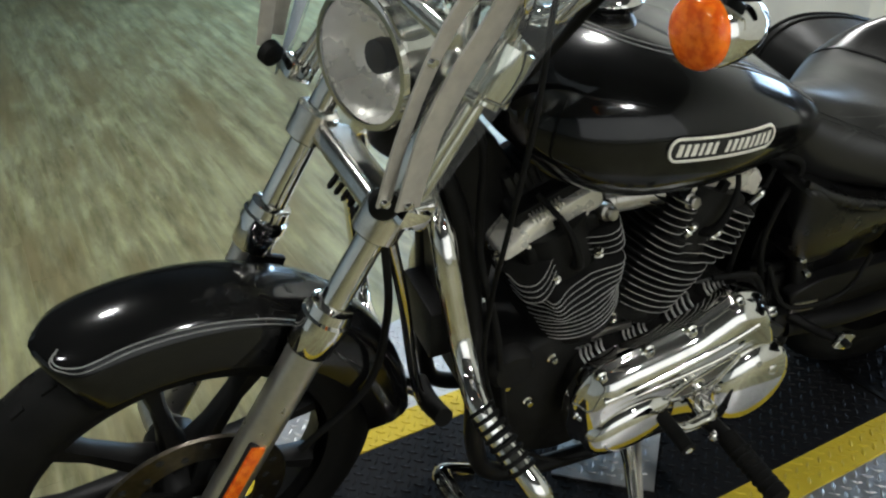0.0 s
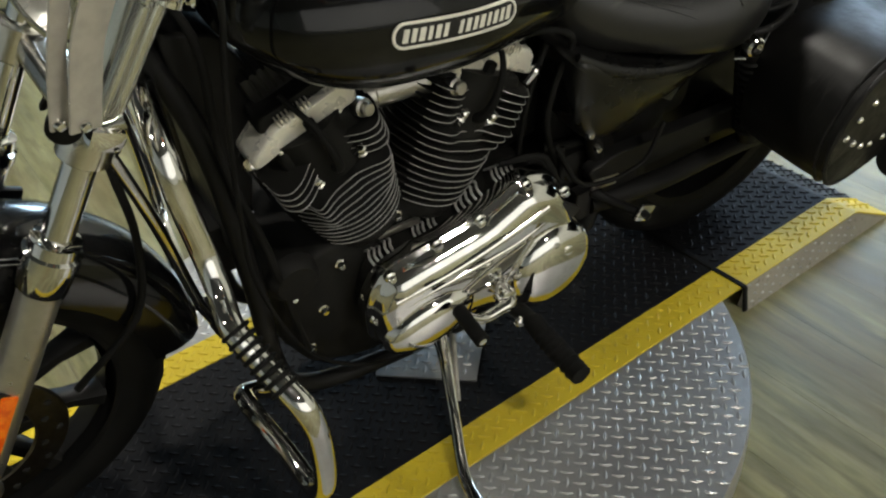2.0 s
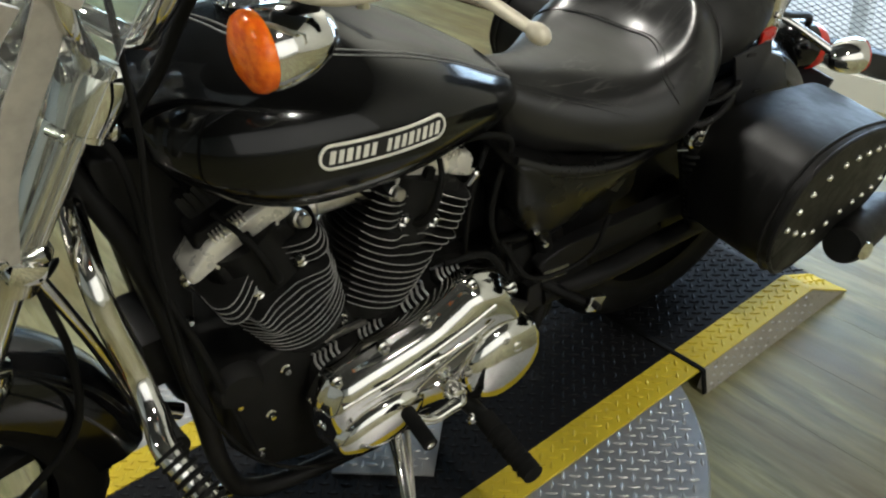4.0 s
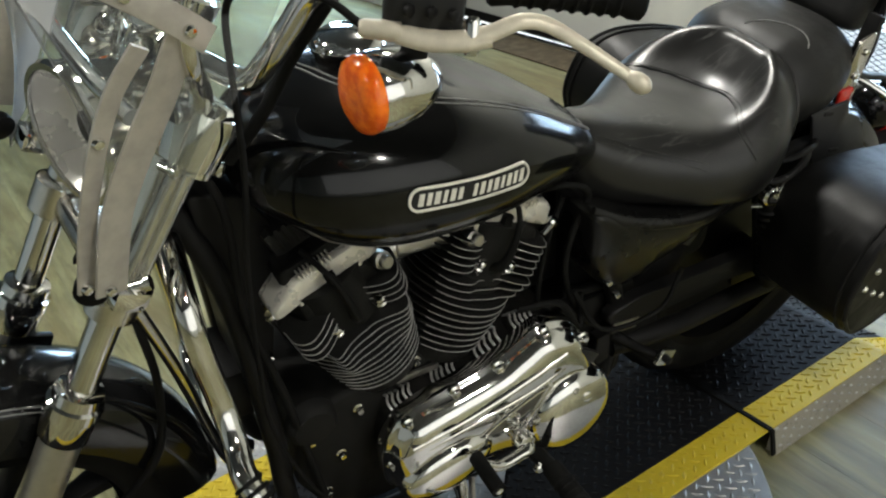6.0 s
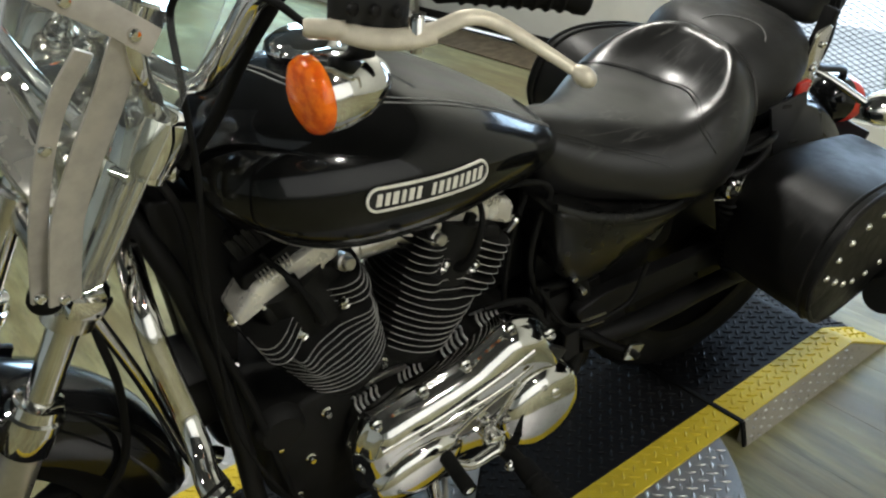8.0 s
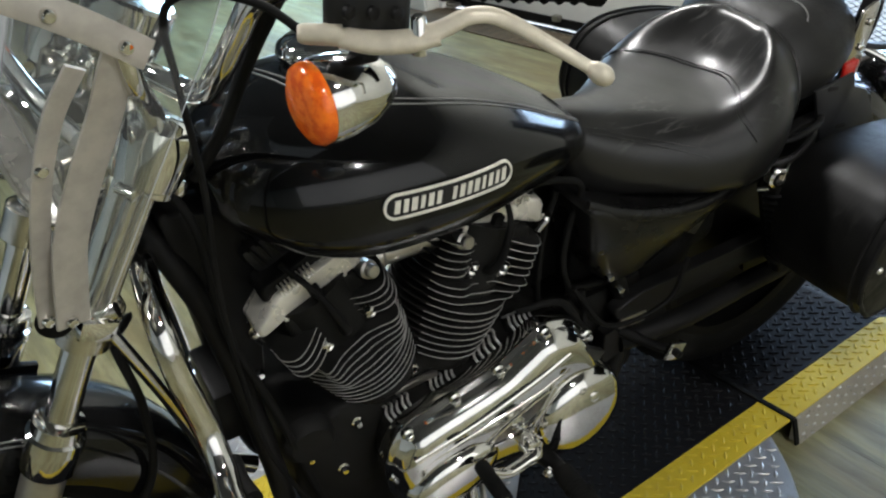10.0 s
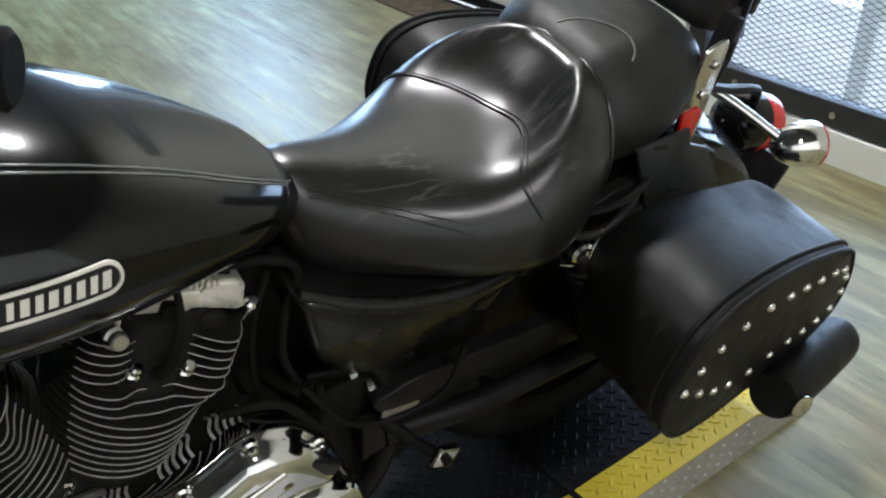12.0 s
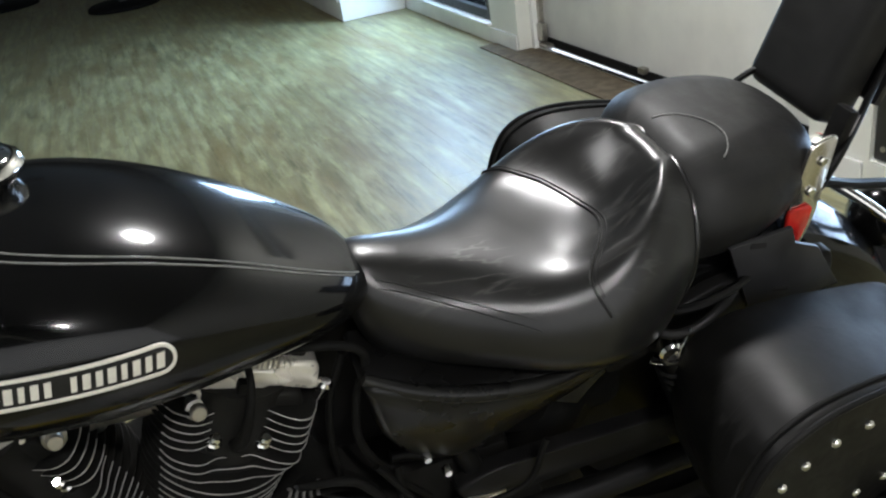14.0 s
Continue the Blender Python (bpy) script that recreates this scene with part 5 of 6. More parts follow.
part("chassis_label", box((0.06, 0.004, 0.024), pose(-0.282, -0.126, 0.372, 0, 8, 0), 0.001), SATIN, bike)
part("rear_frame_tube", tube([(-0.40, -0.07, 0.46), (-0.30, -0.075, 0.445), (-0.20, -0.085, 0.49), (-0.08, -0.095, 0.55)], 0.010, 10), SATIN_BLACK, fr)
for x, z in ((-0.365, 0.53), (-0.34, 0.49)):
    bolt((x, -0.14, z), (0, -1, 0), 0.007, 0.012, CHROME, fr)
part("transmission_end", box((0.22, 0.17, 0.26), pose(-0.33, 0.0, 0.30), 0.03), WRINKLE, bike)
part("inner_fender", box((0.20, 0.17, 0.30), pose(-0.13, 0.02, 0.55), 0.03), SATIN_BLACK, bike)
part("battery_box", box((0.22, 0.16, 0.22), pose(-0.26, 0.03, 0.53), 0.02), SATIN_BLACK, bike)
# added dark block that keeps bright floor from showing behind the rear cylinder
part("gap_dark_filler", box((0.13, 0.12, 0.30), pose(-0.44, 0.045, 0.58, 0, -6, 0), 0.02, seg=3), SATIN_BLACK, bike, "black filler block between rear cylinder and side cover")
part("air_cleaner", lathe([(0, 0.085), (0.05, 0.085), (0.062, 0.075), (0.066, 0.0)], (-0.69, 0.10, 0.62), (0, 1, 0), 36), CHROME, bike, "round chrome air cleaner")
# added dark slab that closes the view to the floor behind the hoses
part("neck_dark_filler", prism(rounded([(-1.0, 0.87), (-0.93, 0.85), (-0.885, 0.77), (-0.905, 0.66), (-0.925, 0.52), (-0.965, 0.47), (-0.975, 0.62)], 0.015), side, 0.07, -0.05, 0.006), SATIN_BLACK, fr)
for q, (x, z) in enumerate(((-0.925, 0.665), (-0.905, 0.615), (-0.93, 0.56), (-0.90, 0.705))):
    bolt((x, -0.052 - 0.01 * (q % 2), z), (0, -1, 0), 0.007, 0.012, CHROME, fr)
part("regulator", box((0.05, 0.12, 0.10), pose(-0.975, 0.03, 0.47), 0.008), SATIN_BLACK, bike, "black voltage regulator")
for z0 in range(5):
    part("coil_fin", box((0.005, 0.05, 0.035), pose(-0.90 + 0.011 * z0, -0.05, 0.775 + 0.004 * z0, 0, -25, 0), 0.001), WRINKLE, bike)
part("ignition_coil", box((0.08, 0.06, 0.06), pose(-0.87, -0.035, 0.77, 0, -25, 0), 0.012), PLASTIC, bike)
pipe("exhaust_pipe", [(-0.88, 0.08, 0.62), (-0.94, 0.14, 0.50), (-0.90, 0.16, 0.33), (-0.72, 0.17, 0.25), (-0.2, 0.19, 0.24), (0.35, 0.22, 0.27)], 0.023, CHROME, bike, "chrome exhaust pipe")

# hoses and wires
pipe("clutch_cable", [(-0.890, -0.340, 1.190), (-0.910, -0.31, 1.206), (-0.945, -0.265, 1.208), (-0.966, -0.23, 1.180), (-0.964, -0.206, 1.10), (-0.965, -0.202, 0.988), (-0.977, -0.204, 0.884), (-0.978, -0.185, 0.77), (-0.973, -0.161, 0.666), (-0.962, -0.145, 0.50), (-0.90, -0.145, 0.30), (-0.79, -0.15, 0.195), (-0.66, -0.15, 0.175), (-0.58, -0.12, 0.20)], 0.0036, RUBBER)
pipe("wiring_loom", [(-0.99, -0.05, 0.93), (-0.965, -0.085, 0.86), (-0.965, -0.10, 0.70), (-0.935, -0.12, 0.55), (-0.915, -0.12, 0.42), (-0.89, -0.12, 0.27)], 0.006, RUBBER)
pipe("wiring_loom", [(-0.60, -0.11, 0.775), (-0.54, -0.12, 0.764), (-0.456, -0.12, 0.745), (-0.418, -0.122, 0.715), (-0.436, -0.12, 0.649), (-0.442, -0.12, 0.571), (-0.41, -0.115, 0.48), (-0.36, -0.11, 0.40)], 0.0055, RUBBER)
pipe("wiring_loom", [(-0.44, -0.09, 0.70), (-0.47, -0.10, 0.62), (-0.475, -0.10, 0.50), (-0.46, -0.11, 0.42)], 0.005, RUBBER)
pipe("vent_hose", [(-0.43, -0.135, 0.53), (-0.36, -0.15, 0.42), (-0.24, -0.16, 0.42), (-0.20, -0.155, 0.50)], 0.0045, RUBBER)
pipe("breather_hose", [(-0.40, -0.12, 0.50), (-0.41, -0.14, 0.44), (-0.46, -0.14, 0.52), (-0.53, -0.12, 0.52)], 0.006, RUBBER)

# --- front end, turned a little to the stand side ---
SAX = Vector((0.49, 0, 0.872)).normalized()
SO = Vector((-1.0, 0, 0.93))
STEER = Matrix.Translation(SO) @ Matrix.Rotation(radians(5.5), 4, SAX) @ Matrix.Translation(-SO)
UNSTEER = STEER.inverted()


def fpart(name, bm, mat, parent=bike, label="", smooth=True):
    bmesh.ops.transform(bm, matrix=STEER, verts=bm.verts)
    return part(name, bm, mat, parent, label, smooth)


fork_x = lambda z: -1.128 - (0.804 - z) * 0.562
for s in (-1, 1):
    y = 0.11 * s
    p = lambda z: Vector((fork_x(z), y, z))
    ft = fpart("fork_tube", tube([p(1.02), p(0.66)], 0.0195, 24, 1), CHROME, bike, "chrome fork tube")
    sl = fpart("fork_slider", tube([p(0.675), p(0.60), p(0.36), p(0.30)], [0.0265, 0.0265, 0.0275, 0.024], 24, 1), FORK, bike, "satin alloy fork slider")
    fpart("dust_cap", lathe([(-0.048, 0.028), (-0.044, 0.0315), (-0.008, 0.0325), (-0.006, 0.035), (0.010, 0.035), (0.013, 0.031), (0.028, 0.030), (0.031, 0.022)], p(0.668), SAX, 30), CHROME, sl)
    fpart("axle_boss", lathe([(-0.03, 0.03), (0.03, 0.03), (0.036, 0.024)], Vector((-1.41, y, 0.318)), (0, s, 0), 24), SATIN, sl)
    fpart("axle_nut", lathe([(0.034, 0.016), (0.046, 0.016), (0.05, 0.01)], Vector((-1.41, y, 0.318)), (0, s, 0), 8), CHROME, sl)
    m = Matrix.Translation(p(0.43) + Vector((-0.012, 0.026 * s, 0))) @ Matrix.Rotation(radians(29.3), 4, "Y")
    fpart("fork_reflector", box((0.022, 0.008, 0.135), m, 0.003), AMBER, sl, "amber fork reflector")
    m = Matrix.Translation(p(0.43) + Vector((-0.012, 0.0215 * s, 0))) @ Matrix.Rotation(radians(29.3), 4, "Y")
    fpart("reflector_base", box((0.026, 0.008, 0.142), m, 0.003), PLASTIC, sl)
    fpart("lower_clamp", lathe([(-0.026, 0.026), (-0.022, 0.031), (0.022, 0.031), (0.026, 0.026)], p(0.815), SAX, 24), POLISHED, bike)
    fpart("upper_clamp", lathe([(-0.018, 0.027), (-0.014, 0.030), (0.014, 0.030), (0.018, 0.027)], p(1.00), SAX, 24), POLISHED, bike)
    fpart("fork_cap", lathe([(0, 0.02), (0.012, 0.019), (0.02, 0.012)], p(1.02), SAX, 20), CHROME, ft)
    # windscreen hardware, given on the stand side and mirrored for the other
    place = lambda v: Vector((w_.x, w_.y * -s, w_.z)) if (w_ := UNSTEER @ Vector(v)) else None
    def strap(name, pts, w, mt, label):
        cs = catmull([place(v) for v in pts], 6)
        rows = []
        for i, c in enumerate(cs):
            d = (cs[min(i + 1, len(cs) - 1)] - cs[max(i - 1, 0)]).normalized()
            e = d.cross(Vector((0.25, s, 0.1))).normalized()
            o = d.cross(e)
            rows.append([c + e * (w / 2 * k) + o * h for k, h in ((-1, -0.0015), (-0.9, -0.0022), (0.9, -0.0022), (1, -0.0015), (1, 0.0015), (0.9, 0.0022), (-0.9, 0.0022), (-1, 0.0015))])
        return fpart(name, rings_mesh(rows), mt, bike, label)
    strap("screen_strap", [(-1.143, -0.196, 0.895), (-1.130, -0.200, 0.955), (-1.115, -0.203, 1.008), (-1.096, -0.206, 1.062), (-1.071, -0.208, 1.112), (-1.042, -0.212, 1.150)], 0.019, ALLOY, "brushed alloy windscreen strap")
    strap("screen_strap", [(-1.122, -0.214, 0.898), (-1.110, -0.214, 0.945), (-1.096, -0.213, 0.990), (-1.066, -0.211, 1.045), (-1.034, -0.213, 1.098), (-1.012, -0.219, 1.143), (-0.997, -0.222, 1.170)], 0.034, ALLOY, "brushed alloy windscreen strap")
    strap("screen_plate", [(-0.985, -0.227, 1.150), (-1.002, -0.227, 1.166), (-1.032, -0.228, 1.193), (-1.062, -0.229, 1.217), (-1.10, -0.230, 1.245)], 0.027, ALLOY, "brushed alloy windscreen plate")
    for v in ((-1.096, -0.210, 1.066), (-1.142, -0.202, 0.902), (-1.122, -0.219, 0.905), (-1.001, -0.231, 1.163), (-1.050, -0.233, 1.205)):
        fpart("strap_bolt", lathe([(-0.006, 0.006), (0.001, 0.0065), (0.004, 0.0045), (0.005, 0.0)], place(v), (0.1, s, 0), 14), CHROME, bike)
    rt, rb_ = (-1.002, -0.150, 0.985), (-1.096, -0.163, 0.852)
    fpart("clamp_rod", tube([place(rt), place(rb_)], 0.0095, 14, 1), POLISHED, bike)
    fpart("clamp_rod", tube([place((-1.022, -0.158, 0.985)), place((-1.110, -0.172, 0.862))], 0.0075, 12, 1), POLISHED, bike)
    up = (place((-0.985, -0.145, 1.02)) - place((-1.05, -0.155, 0.92))).normalized()
    cl = fpart("screen_clamp", lathe([(-0.040, 0.022), (-0.033, 0.033), (-0.012, 0.036), (0.010, 0.038), (0.026, 0.036), (0.034, 0.026), (0.036, 0.0)], place((-0.992, -0.150, 1.016)), up, 24), CHROME, bike, "chrome windscreen clamp")
    fpart("clamp_arm", tube([place((-0.986, -0.150, 1.04)), place((-0.990, -0.18, 1.075)), place((-1.000, -0.212, 1.120)), place((-1.003, -0.222, 1.160))], [0.014, 0.012, 0.010, 0.010], 12), CHROME, cl)
    fpart("clamp_band", lathe([(-0.010, 0.018), (-0.008, 0.022), (0.008, 0.022), (0.010, 0.018)], place((-1.003, -0.150, 0.978)), up, 20), CHROME, cl)
    for v in ((-0.982, -0.152, 0.968), (-0.966, -0.152, 1.000), (-1.028, -0.165, 0.988)):
        fpart("clamp_bolt", lathe([(-0.016, 0.006), (0.002, 0.006), (0.002, 0.009), (0.008, 0.009), (0.010, 0.006)], place(v), (0.5, 0.8 * s, -0.1), 12), CHROME, cl)
    lc = fpart("screen_clamp", box((0.040, 0.046, 0.026), Matrix.Translation(place((-1.106, -0.175, 0.862))) @ Matrix.Rotation(radians(29), 4, "Y"), 0.007), CHROME, bike)
    fpart("clamp_screw", lathe([(0, 0.006), (0.014, 0.006), (0.015, 0.009), (0.022, 0.009)], place((-1.10, -0.185, 0.872)), (0.75, 0.3 * s, 0.2), 12), CHROME, lc)
    fpart("clamp_cup", lathe([(-0.012, 0.010), (-0.008, 0.017), (0.005, 0.018), (0.008, 0.014)], place((-1.138, -0.186, 0.888)), (-0.3, s, 0.2), 20), RUBBER, bike)
fpart("triple_tree", box((0.06, 0.20, 0.034), pose(fork_x(0.815) + 0.018, 0, 0.806, 0, 29.3, 0), 0.012, seg=3), POLISHED, bike, "polished lower triple clamp")
fpart("top_tree", box((0.075, 0.20, 0.026), pose(fork_x(1.0) + 0.025, 0, 0.99, 0, 29.3, 0), 0.010, seg=3), POLISHED, bike)
for k in range(9):
    fpart("gaiter_ring", lathe([(-0.004, 0.013), (0, 0.017), (0.004, 0.013)], Vector((-1.125 + 0.006 * k, 0.03 - 0.009 * k, 0.775 - 0.006 * k)), (0.6, -0.7, -0.5), 14, caps=False), RUBBER, bike)
fpart("brake_hose", tube([(-1.06, -0.03, 0.80), (-1.10, -0.075, 0.75), (-1.098, -0.085, 0.61), (-1.13, -0.085, 0.46), (-1.24, -0.08, 0.36)], 0.006, 10), RUBBER, bike)

# front wheel
FW = Vector((-1.408, 0, 0.318))
tyre("front_tyre", FW, 0.322, 0.245, 0.05, STEER)
rim = fpart("front_rim", lathe([(-0.036, 0.232), (-0.040, 0.252), (-0.036, 0.256), (-0.03, 0.25), (-0.02, 0.243), (0.02, 0.243), (0.03, 0.25), (0.036, 0.256), (0.040, 0.252), (0.036, 0.232), (0.015, 0.222), (-0.015, 0.222)], FW, (0, 1, 0), 72, caps=False), SATIN_BLACK, bike, "black cast rim with bright lip")
for s in (-1, 1):
    fpart("rim_lip", lathe([(-0.001, 0.2525), (0.0022, 0.2535), (0.0024, 0.2585), (-0.002, 0.259)], FW + Vector((0, 0.040 * s, 0)), (0, s, 0), 72, caps=False), POLISHED, rim)
for k in range(9):
    a = 2 * math.pi * k / 9 + 0.25
    n, e = Vector((math.cos(a), 0, math.sin(a))), Vector((-math.sin(a), 0, math.cos(a)))
    rows = [[FW + n * r + e * (w * cx) + Vector((0, d * cy, 0)) for cx, cy in ((-1, -0.6), (-0.6, -1), (0.6, -1), (1, -0.6), (1, 0.6), (0.6, 1), (-0.6, 1), (-1, 0.6))] for r, w, d in ((0.045, 0.024, 0.03), (0.10, 0.015, 0.021), (0.17, 0.012, 0.017), (0.225, 0.018, 0.022))]
    fpart("spoke", rings_mesh(rows), SATIN_BLACK, rim)
fpart("front_hub", lathe([(-0.07, 0.02), (-0.066, 0.042), (-0.02, 0.055), (0.02, 0.055), (0.066, 0.042), (0.07, 0.02)], FW, (0, 1, 0), 32), SATIN_BLACK, rim)
ROTOR = surface("worn_rotor_steel", (0.13, 0.115, 0.09), (0.08, 0.07, 0.055), (0.28, 0.42), 1.0, 60, 300, 0.05)
rot = fpart("brake_rotor", lathe([(-0.066, 0.095), (-0.070, 0.098), (-0.070, 0.143), (-0.066, 0.146), (-0.063, 0.143), (-0.063, 0.098)], FW, (0, 1, 0), 64, caps=False), ROTOR, bike, "worn steel brake rotor")
for k in range(24):
    a = 2 * math.pi * k / 24
    # dark disc laid on the uncut rotor, standing for shade in a drilled hole
    fpart("rotor_hole_shade", lathe([(0, 0.0055), (0.0012, 0.0055)], FW + Vector((math.cos(a) * (0.112 + 0.018 * (k % 2)), -0.0705, math.sin(a) * (0.112 + 0.018 * (k % 2)))), (0, -1, 0), 10), DARK, rot)
for k in range(5):
    a = 2 * math.pi * k / 5
    n = Vector((math.cos(a), 0, math.sin(a)))
    fpart("rotor_arm", box((0.075, 0.006, 0.024), Matrix.Translation(FW + n * 0.07 + Vector((0, -0.064, 0))) @ Matrix.Rotation(-a, 4, "Y"), 0.002), SATIN_BLACK, rot)

# front fender
def fender_size(deg):
    g = (1 - (0.985 * max(0.0, (deg - 98.0) / 13.5)) ** 4) ** 0.42
    return 0.074 * g, 0.070 * (0.70 + 0.30 * g)


rows = []
for deg in (*np.linspace(2, 97, 30), *np.linspace(98.5, 111.4, 14)):
    n = Vector((math.cos(radians(deg)), 0, math.sin(radians(deg))))
    w, d = fender_size(float(deg))
    prof = [(-w, -d), (-w * 1.03, -d * 0.45), (-w * 0.95, -0.006), (-w * 0.80, 0.009), (-w * 0.5, 0.019), (0, 0.024), (w * 0.5, 0.019), (w * 0.80, 0.009), (w * 0.95, -0.006), (w * 1.03, -d * 0.45), (w, -d), (w * 0.93, -d), (w * 0.85, -0.01), (0, 0.012), (-w * 0.85, -0.01), (-w * 0.93, -d)]
    rows.append([FW + n * (0.358 + h) + Vector((0, y, 0)) for y, h in prof])
fen = fpart("front_fender", rings_mesh(rows), PAINT, bike, "gloss black front fender with pinstripes")
for inset in (0.0, 0.0055):
    pts = []
    for p in catmull([Vector((*q, 0)) for q in ((58, 0.90, 0), (72, 0.885, 0), (84, 0.875, 0), (95, 0.87, 0), (101, 0.88, 0), (105.5, 0.86, 0), (108.5, 0.74, 0), (108.8, 0.58, 0), (107.0, 0.44, 0))], 6):
        deg = p.x - inset * 120 * max(0.0, (p.x - 101) / 8)
        n = Vector((math.cos(radians(deg)), 0, math.sin(radians(deg))))
        w, d = fender_size(deg)
        y = p.y - (0.055 if inset else 0.0)
        h = float(np.interp(y, [0, 0.5, 0.8, 0.95, 1.03], [0.024, 0.019, 0.009, -0.006, -0.45 * d]))
        pts.append(FW + n * (0.3585 + h) + Vector((0, -w * y - 0.0008, 0)))
    fpart("pinstripe", tube(pts, 0.0011, 6, 1), PINSTRIPE, fen)
for s in (-1, 1):
    fpart("fender_bracket", box((0.06, 0.012, 0.05), pose(fork_x(0.60) + 0.02, 0.086 * s, 0.60, 0, 29, 0), 0.004), SATIN_BLACK, fen)

# head lamp
HL = Vector((-1.10, -0.012, 0.975))
HA = Vector((-0.965, -0.23, 0.08)).normalized()
hl = fpart("head_lamp", lathe([(-0.115, 0.015), (-0.110, 0.052), (-0.08, 0.074), (-0.04, 0.078), (-0.012, 0.081), (0.004, 0.086), (0.010, 0.083), (0.010, 0.076)], HL, HA, 44, caps=False), CHROME, bike, "round chrome head lamp")
fpart("lamp_reflector", lathe([(-0.070, 0.012), (-0.062, 0.030), (-0.045, 0.050), (-0.022, 0.066), (0.006, 0.076)], HL, HA, 40, caps=False), LAMP_SILVER, hl)
fpart("lamp_lens", lathe([(0.007, 0.077), (0.014, 0.070), (0.022, 0.045), (0.026, 0.0)], HL, HA, 40, caps=False), LENS, hl).visible_shadow = False
fpart("bulb_shield", lathe([(-0.062, 0.012), (-0.030, 0.022), (-0.016, 0.021), (-0.012, 0.0)], HL, HA, 20), SATIN_BLACK, hl)
fpart("lamp_mount", tube([HL + Vector((0.07, 0, 0.05)), HL + Vector((0.09, 0, 0.09)), (-0.99, 0, 1.03)], 0.013, 12), CHROME, hl)
fpart("running_bar", tube([(-1.07, -0.16, 1.07), (-1.085, -0.08, 1.085), (-1.085, 0.08, 1.085), (-1.07, 0.16, 1.07)], 0.010, 12), CHROME, bike)

# windscreen
bm = bmesh.new()
cols = []
for u in (*np.linspace(-1, -0.90, 5), *(-0.88 * np.cos(np.linspace(0.06, math.pi - 0.06, 44))), *np.linspace(0.90, 1, 5)):
    u = float(u)
    v0 = 0.03 + 0.43 * math.sqrt(max(0.0, 1 - (u / 0.88) ** 2)) if abs(u) < 0.88 else 0.03 + 0.05 * ((abs(u) - 0.88) / 0.12) ** 2
    col = []
    for j in range(25):
        v = v0 + (1 - v0) * j / 24
        col.append(bm.verts.new((-1.255 + 0.30 * v + 0.150 * u * u - 0.03 * (1 - v) * abs(u), 0.228 * (0.82 + 0.27 * min(1, v * 1.9)) * u, 0.845 + 0.62 * v)))
    cols.append(col)
for a, b in zip(cols, cols[1:]):
    for j in range(24):
        bm.faces.new((a[j], b[j], b[j + 1], a[j + 1]))
screen = fpart("windscreen", bm, [ACRYLIC, ACRYLIC_EDGE], bike, "clear acrylic windscreen")
screen.visible_shadow = False
mod = screen.modifiers.new("thickness", "SOLIDIFY")
mod.thickness = 0.0022
mod.material_offset_rim = 1

# handlebar and controls
pipe("handlebar", [(-0.975, -0.02, 1.045), (-0.965, -0.08, 1.06), (-0.935, -0.145, 1.058), (-0.918, -0.178, 1.092), (-0.902, -0.204, 1.133), (-0.884, -0.236, 1.178), (-0.852, -0.285, 1.203), (-0.80, -0.325, 1.205), (-0.66, -0.395, 1.19)], 0.0127, CHROME, bike, "pulled-back chrome handlebar", 16)
pipe("handlebar", [(-0.975, 0.02, 1.045), (-0.975, 0.08, 1.06), (-0.955, 0.135, 1.066), (-0.925, 0.19, 1.11), (-0.905, 0.24, 1.165), (-0.90, 0.31, 1.195), (-0.88, 0.38, 1.205), (-0.77, 0.48, 1.19)], 0.0127, CHROME, bike, "", 16)
for s in (-1, 1):
    part("riser", lathe([(0, 0.02), (0.05, 0.018), (0.058, 0.024), (0.09, 0.024), (0.095, 0.018)], (-0.99, 0.045 * s, 0.985), (0.2, 0, 1), 20), CHROME, bike)
gd = (Vector((-0.649, -0.401, 1.186)) - Vector((-0.80, -0.325, 1.205))).normalized()
g0 = Vector((-0.649, -0.401, 1.186)) - gd * 0.135
grip = part("grip", lathe([(0, 0.0165), (0.004, 0.0185), (0.02, 0.016), (0.12, 0.0155), (0.125, 0.018), (0.135, 0.0185), (0.138, 0.015)], g0, gd, 24), RUBBER, bike, "black rubber grip")
for q in range(8):
    part("grip_ring", lathe([(-0.0025, 0.0168), (0, 0.0182), (0.0025, 0.0168)], g0 + gd * (0.025 + 0.0125 * q), gd, 24, caps=False), RUBBER, grip)
g1 = Vector((-0.77, 0.48, 1.19)) - Vector((0.72, 0.66, -0.1)).normalized() * 0.02
part("grip", lathe([(0, 0.0175), (0.02, 0.017), (0.12, 0.0165), (0.135, 0.0195), (0.138, 0.016)], g1, (0.72, 0.66, -0.1), 24), RUBBER, bike)
sw = part("switch_housing", box((0.066, 0.046, 0.047), Matrix.Translation(Vector((-0.836, -0.346, 1.200))) @ gd.to_track_quat("X", "Z").to_matrix().to_4x4(), 0.010, seg=3), PLASTIC, bike, "black switch housing")
for q in range(3):
    part("switch_button", lathe([(0, 0.0055), (0.004, 0.0055), (0.005, 0.0038)], Vector((-0.834, -0.350, 1.206)) + gd * (0.018 * (1 - q)) + Vector((-0.011, -0.022, -0.002)), (0.3, -0.9, 0.0), 12), SATIN_BLACK, sw)
perch = part("lever_perch", tube([Vector((-0.866, -0.358, 1.185)), Vector((-0.846, -0.374, 1.181)), Vector((-0.822, -0.388, 1.181)), Vector((-0.802, -0.397, 1.184))], [0.009, 0.0098, 0.0098, 0.0088], 16, 6, None, 0.72), LEVER, bike)
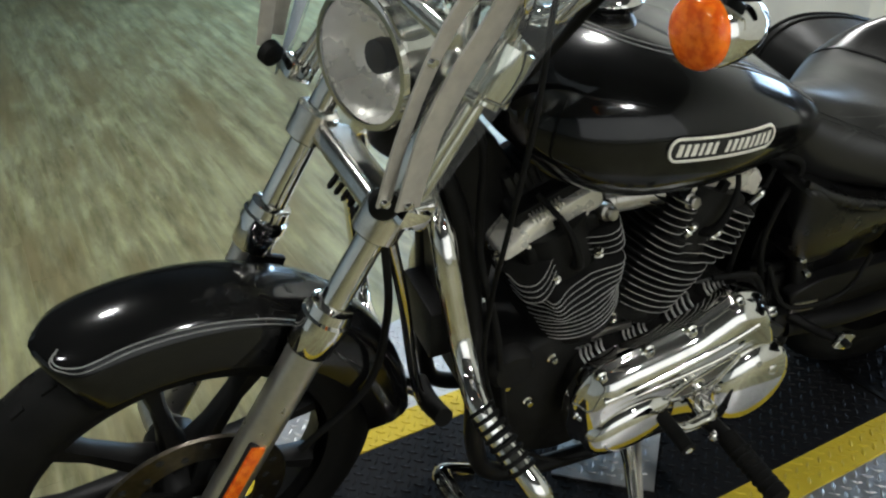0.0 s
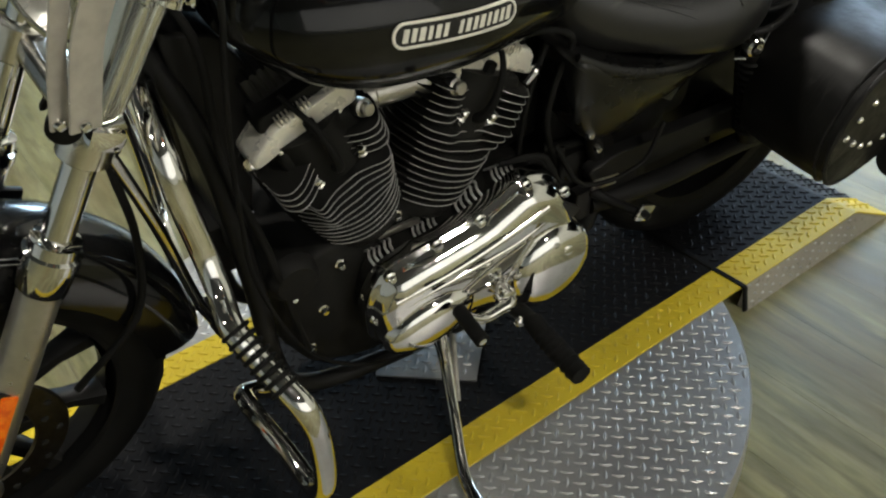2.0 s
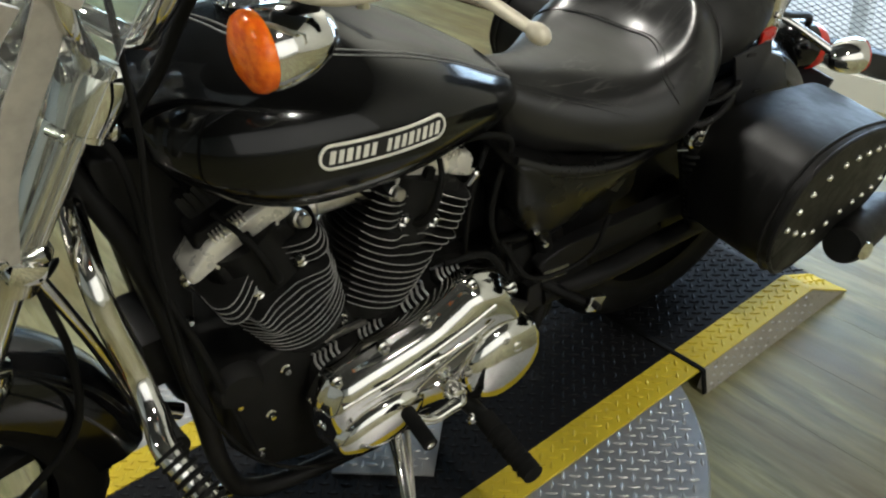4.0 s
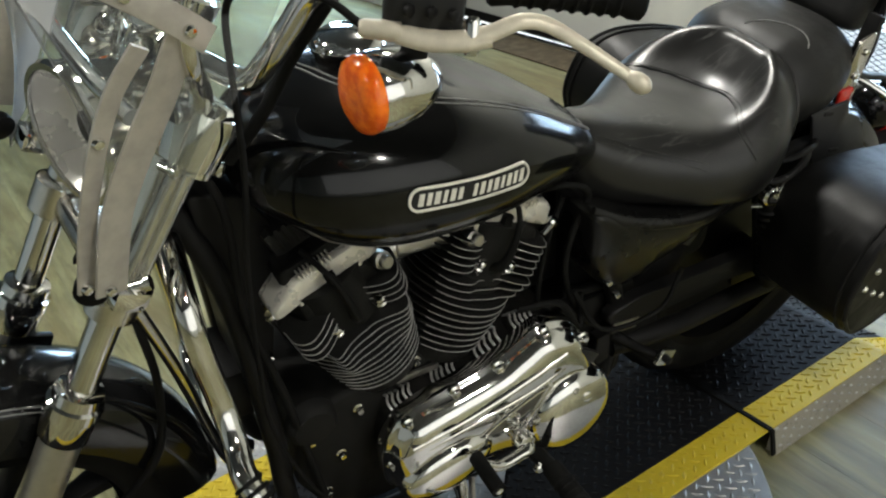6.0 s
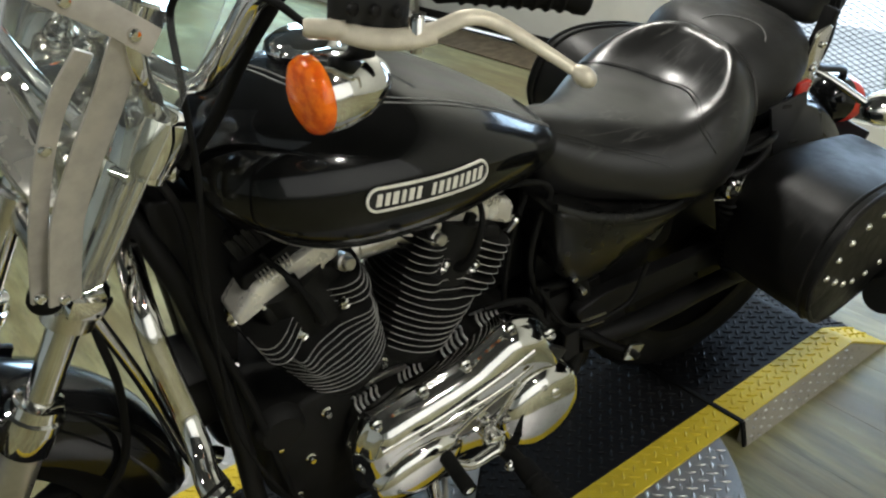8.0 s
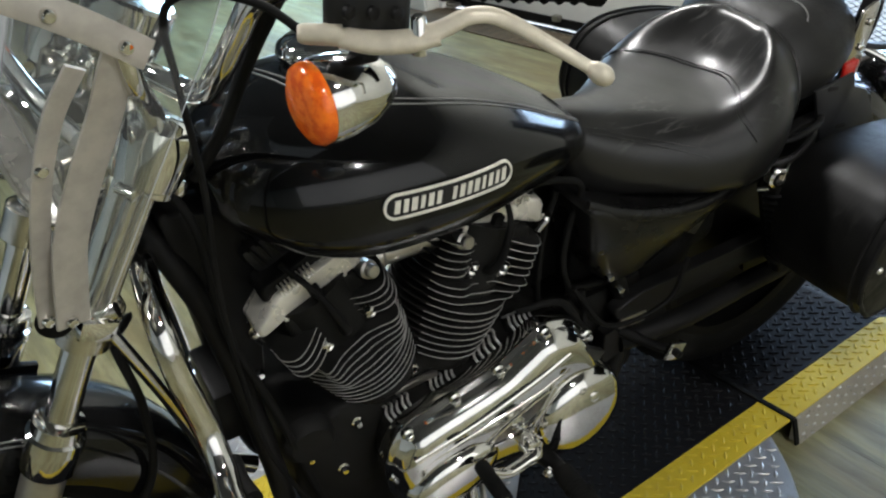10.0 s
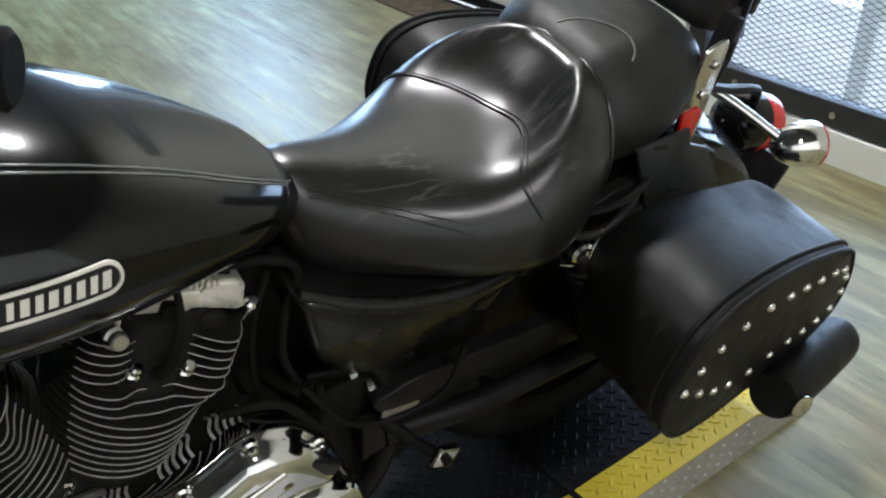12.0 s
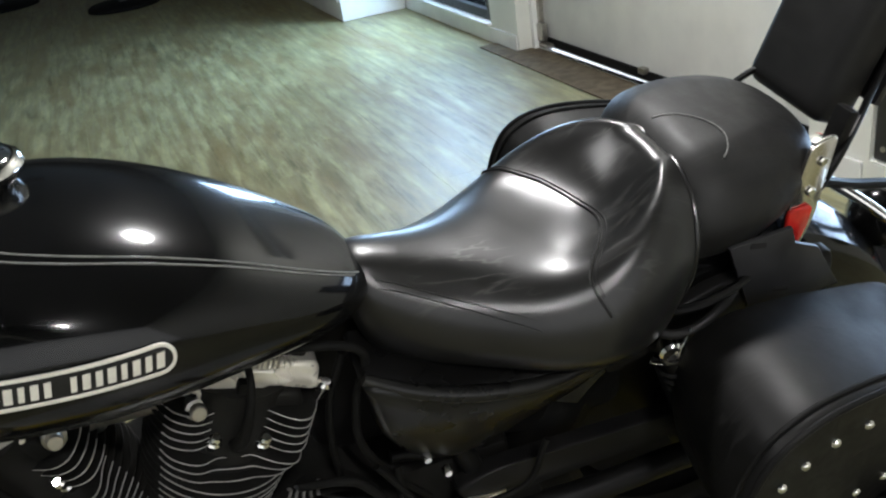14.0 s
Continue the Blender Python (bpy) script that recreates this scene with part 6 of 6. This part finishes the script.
lv = part("clutch_lever", tube([Vector((-0.820, -0.390, 1.184)), Vector((-0.802, -0.398, 1.188)), Vector((-0.780, -0.406, 1.196)), Vector((-0.760, -0.416, 1.193)), Vector((-0.738, -0.446, 1.179)), Vector((-0.717, -0.476, 1.163))], [0.0080, 0.0076, 0.0072, 0.0068, 0.0060, 0.0052], 16, 6, None, 0.62), LEVER, bike, "bare alloy clutch lever with ball end")
part("lever_ball", lathe([(-0.012, 0.004), (-0.008, 0.0065), (-0.003, 0.0082), (0.003, 0.0082), (0.007, 0.0065), (0.010, 0.003), (0.0105, 0.0)], (-0.713, -0.482, 1.160), (0.4, -0.8, -0.35), 20), LEVER, lv)
part("pivot_bolt", lathe([(-0.014, 0.006), (0.014, 0.006), (0.017, 0.004)], (-0.816, -0.391, 1.184), (0.1, 0.1, 1), 12), CHROME, perch)
part("clutch_collar", lathe([(0, 0.009), (0.03, 0.008), (0.034, 0.006)], (-0.864, -0.358, 1.186), -gd, 12), LEVER, perch)
signal((-0.808, -0.326, 1.118), (-1.0, -0.06, 0.03), AMBER, [(-0.835, -0.326, 1.14), (-0.832, -0.326, 1.165), (-0.828, -0.322, 1.19)], "chrome bullet front signal with amber lens")
signal((-0.868, 0.34, 1.125), (-1.0, 0.1, 0.03), AMBER, [(-0.90, 0.34, 1.145), (-0.90, 0.34, 1.17), (-0.905, 0.33, 1.19)], "chrome bullet front signal with amber lens")
part("speedometer", lathe([(-0.05, 0.025), (-0.045, 0.042), (0.0, 0.048), (0.012, 0.048), (0.016, 0.044)], (-0.955, -0.005, 1.10), (0.55, 0, 0.83), 36), CHROME, bike, "chrome speedometer")

pipe("switch_loom", [(-0.850, -0.305, 1.205), (-0.868, -0.262, 1.192), (-0.880, -0.215, 1.140), (-0.893, -0.170, 1.080), (-0.915, -0.125, 1.00), (-0.95, -0.09, 0.93)], 0.0075, RUBBER)

# engine guard
gpts = [(-1.02, 0.0, 0.82), (-1.035, -0.08, 0.815), (-1.043, -0.14, 0.785), (-1.043, -0.168, 0.73), (-1.035, -0.19, 0.65), (-1.035, -0.225, 0.61), (-1.04, -0.27, 0.592), (-1.024, -0.31, 0.557), (-1.01, -0.35, 0.538), (-0.998, -0.376, 0.515), (-0.988, -0.378, 0.45), (-0.982, -0.368, 0.34), (-0.982, -0.352, 0.265), (-0.988, -0.32, 0.232), (-0.995, -0.25, 0.226), (-1.012, -0.15, 0.236), (-1.005, -0.115, 0.225), (-0.95, -0.10, 0.18)]
eg = pipe("engine_guard", gpts, 0.0165, CHROME, bike, "chrome engine guard with rubber foot rings", 18)
for q in range(8):
    c = Vector((-1.038, -0.272, 0.588)).lerp(Vector((-1.012, -0.345, 0.540)), q / 7)
    part("guard_ring", lathe([(-0.0035, 0.0168), (-0.002, 0.0205), (0.002, 0.0205), (0.0035, 0.0168)], c, Vector((0.026, -0.073, -0.048)), 20, caps=False), RUBBER, eg)
pipe("engine_guard", [(x, -y, z) for x, y, z in gpts], 0.0165, CHROME, bike, "", 18)
part("highway_peg", tube([(-0.995, 0.02, 0.315), (-1.0, -0.03, 0.32), (-0.995, -0.085, 0.335)], [0.016, 0.018, 0.017], 14), RUBBER, bike)
part("guard_strut", tube([(-1.10, -0.09, 0.79), (-1.06, -0.06, 0.60), (-1.02, -0.03, 0.36), (-0.99, -0.04, 0.31)], 0.009, 12), CHROME, bike)


# ---- floor planks, the nearest as parts of the floor ----
floor = thing("floor", "weathered olive-grey plank floor with dark joints", "floor", kind="structure")
PW, PL = 0.182, 1.22


def plank_mesh(w, l):
    bm = bmesh.new()
    hw, hl, t, e = w / 2 - 0.00005, l / 2 - 0.00005, 0.008, 0.00022
    rings_mesh([[Vector((sx * (hw - d), sy * (hl - d), z)) for sx, sy in ((-1, -1), (1, -1), (1, 1), (-1, 1))] for d, z in ((0, -t), (0, -0.0015), (e, 0.0))], True, bm)
    me = bpy.data.meshes.new("plank")
    bm.to_mesh(me)
    bm.free()
    me.materials.append(PLANK)
    return me


PLANK_ME = plank_mesh(PW, PL)
rest_v, rest_f = [], []
rng = random.Random(5)
for i in range(-40, 8):
    x = 1.7 - PW * (8 - i) + PW / 2
    off = rng.random() * PL
    for j in range(-4, 9):
        y = j * PL + off
        if -3.2 < x and -1.6 < y < 6.8:
            p = new("plank", PLANK_ME)
            p.location = (x, y, 0.0)
            p.parent = floor
        else:
            b = len(rest_v)
            hw = PW / 2 - 0.0006
            ya, yb = max(-4.0, y - PL / 2 + 0.0006), min(FAR, y + PL / 2 - 0.0006)
            if yb - ya < 0.01:
                continue
            rest_v += [(x - hw, ya, 0), (x + hw, ya, 0), (x + hw, yb, 0), (x - hw, yb, 0)]
            rest_f.append((b, b + 1, b + 2, b + 3))
me = bpy.data.meshes.new("far_planks")
me.from_pydata(rest_v, [], rest_f)
me.materials.append(PLANK)
fp_ = new("far_planks", me)
fp_.parent = floor
fp_["kind"] = "stuff"
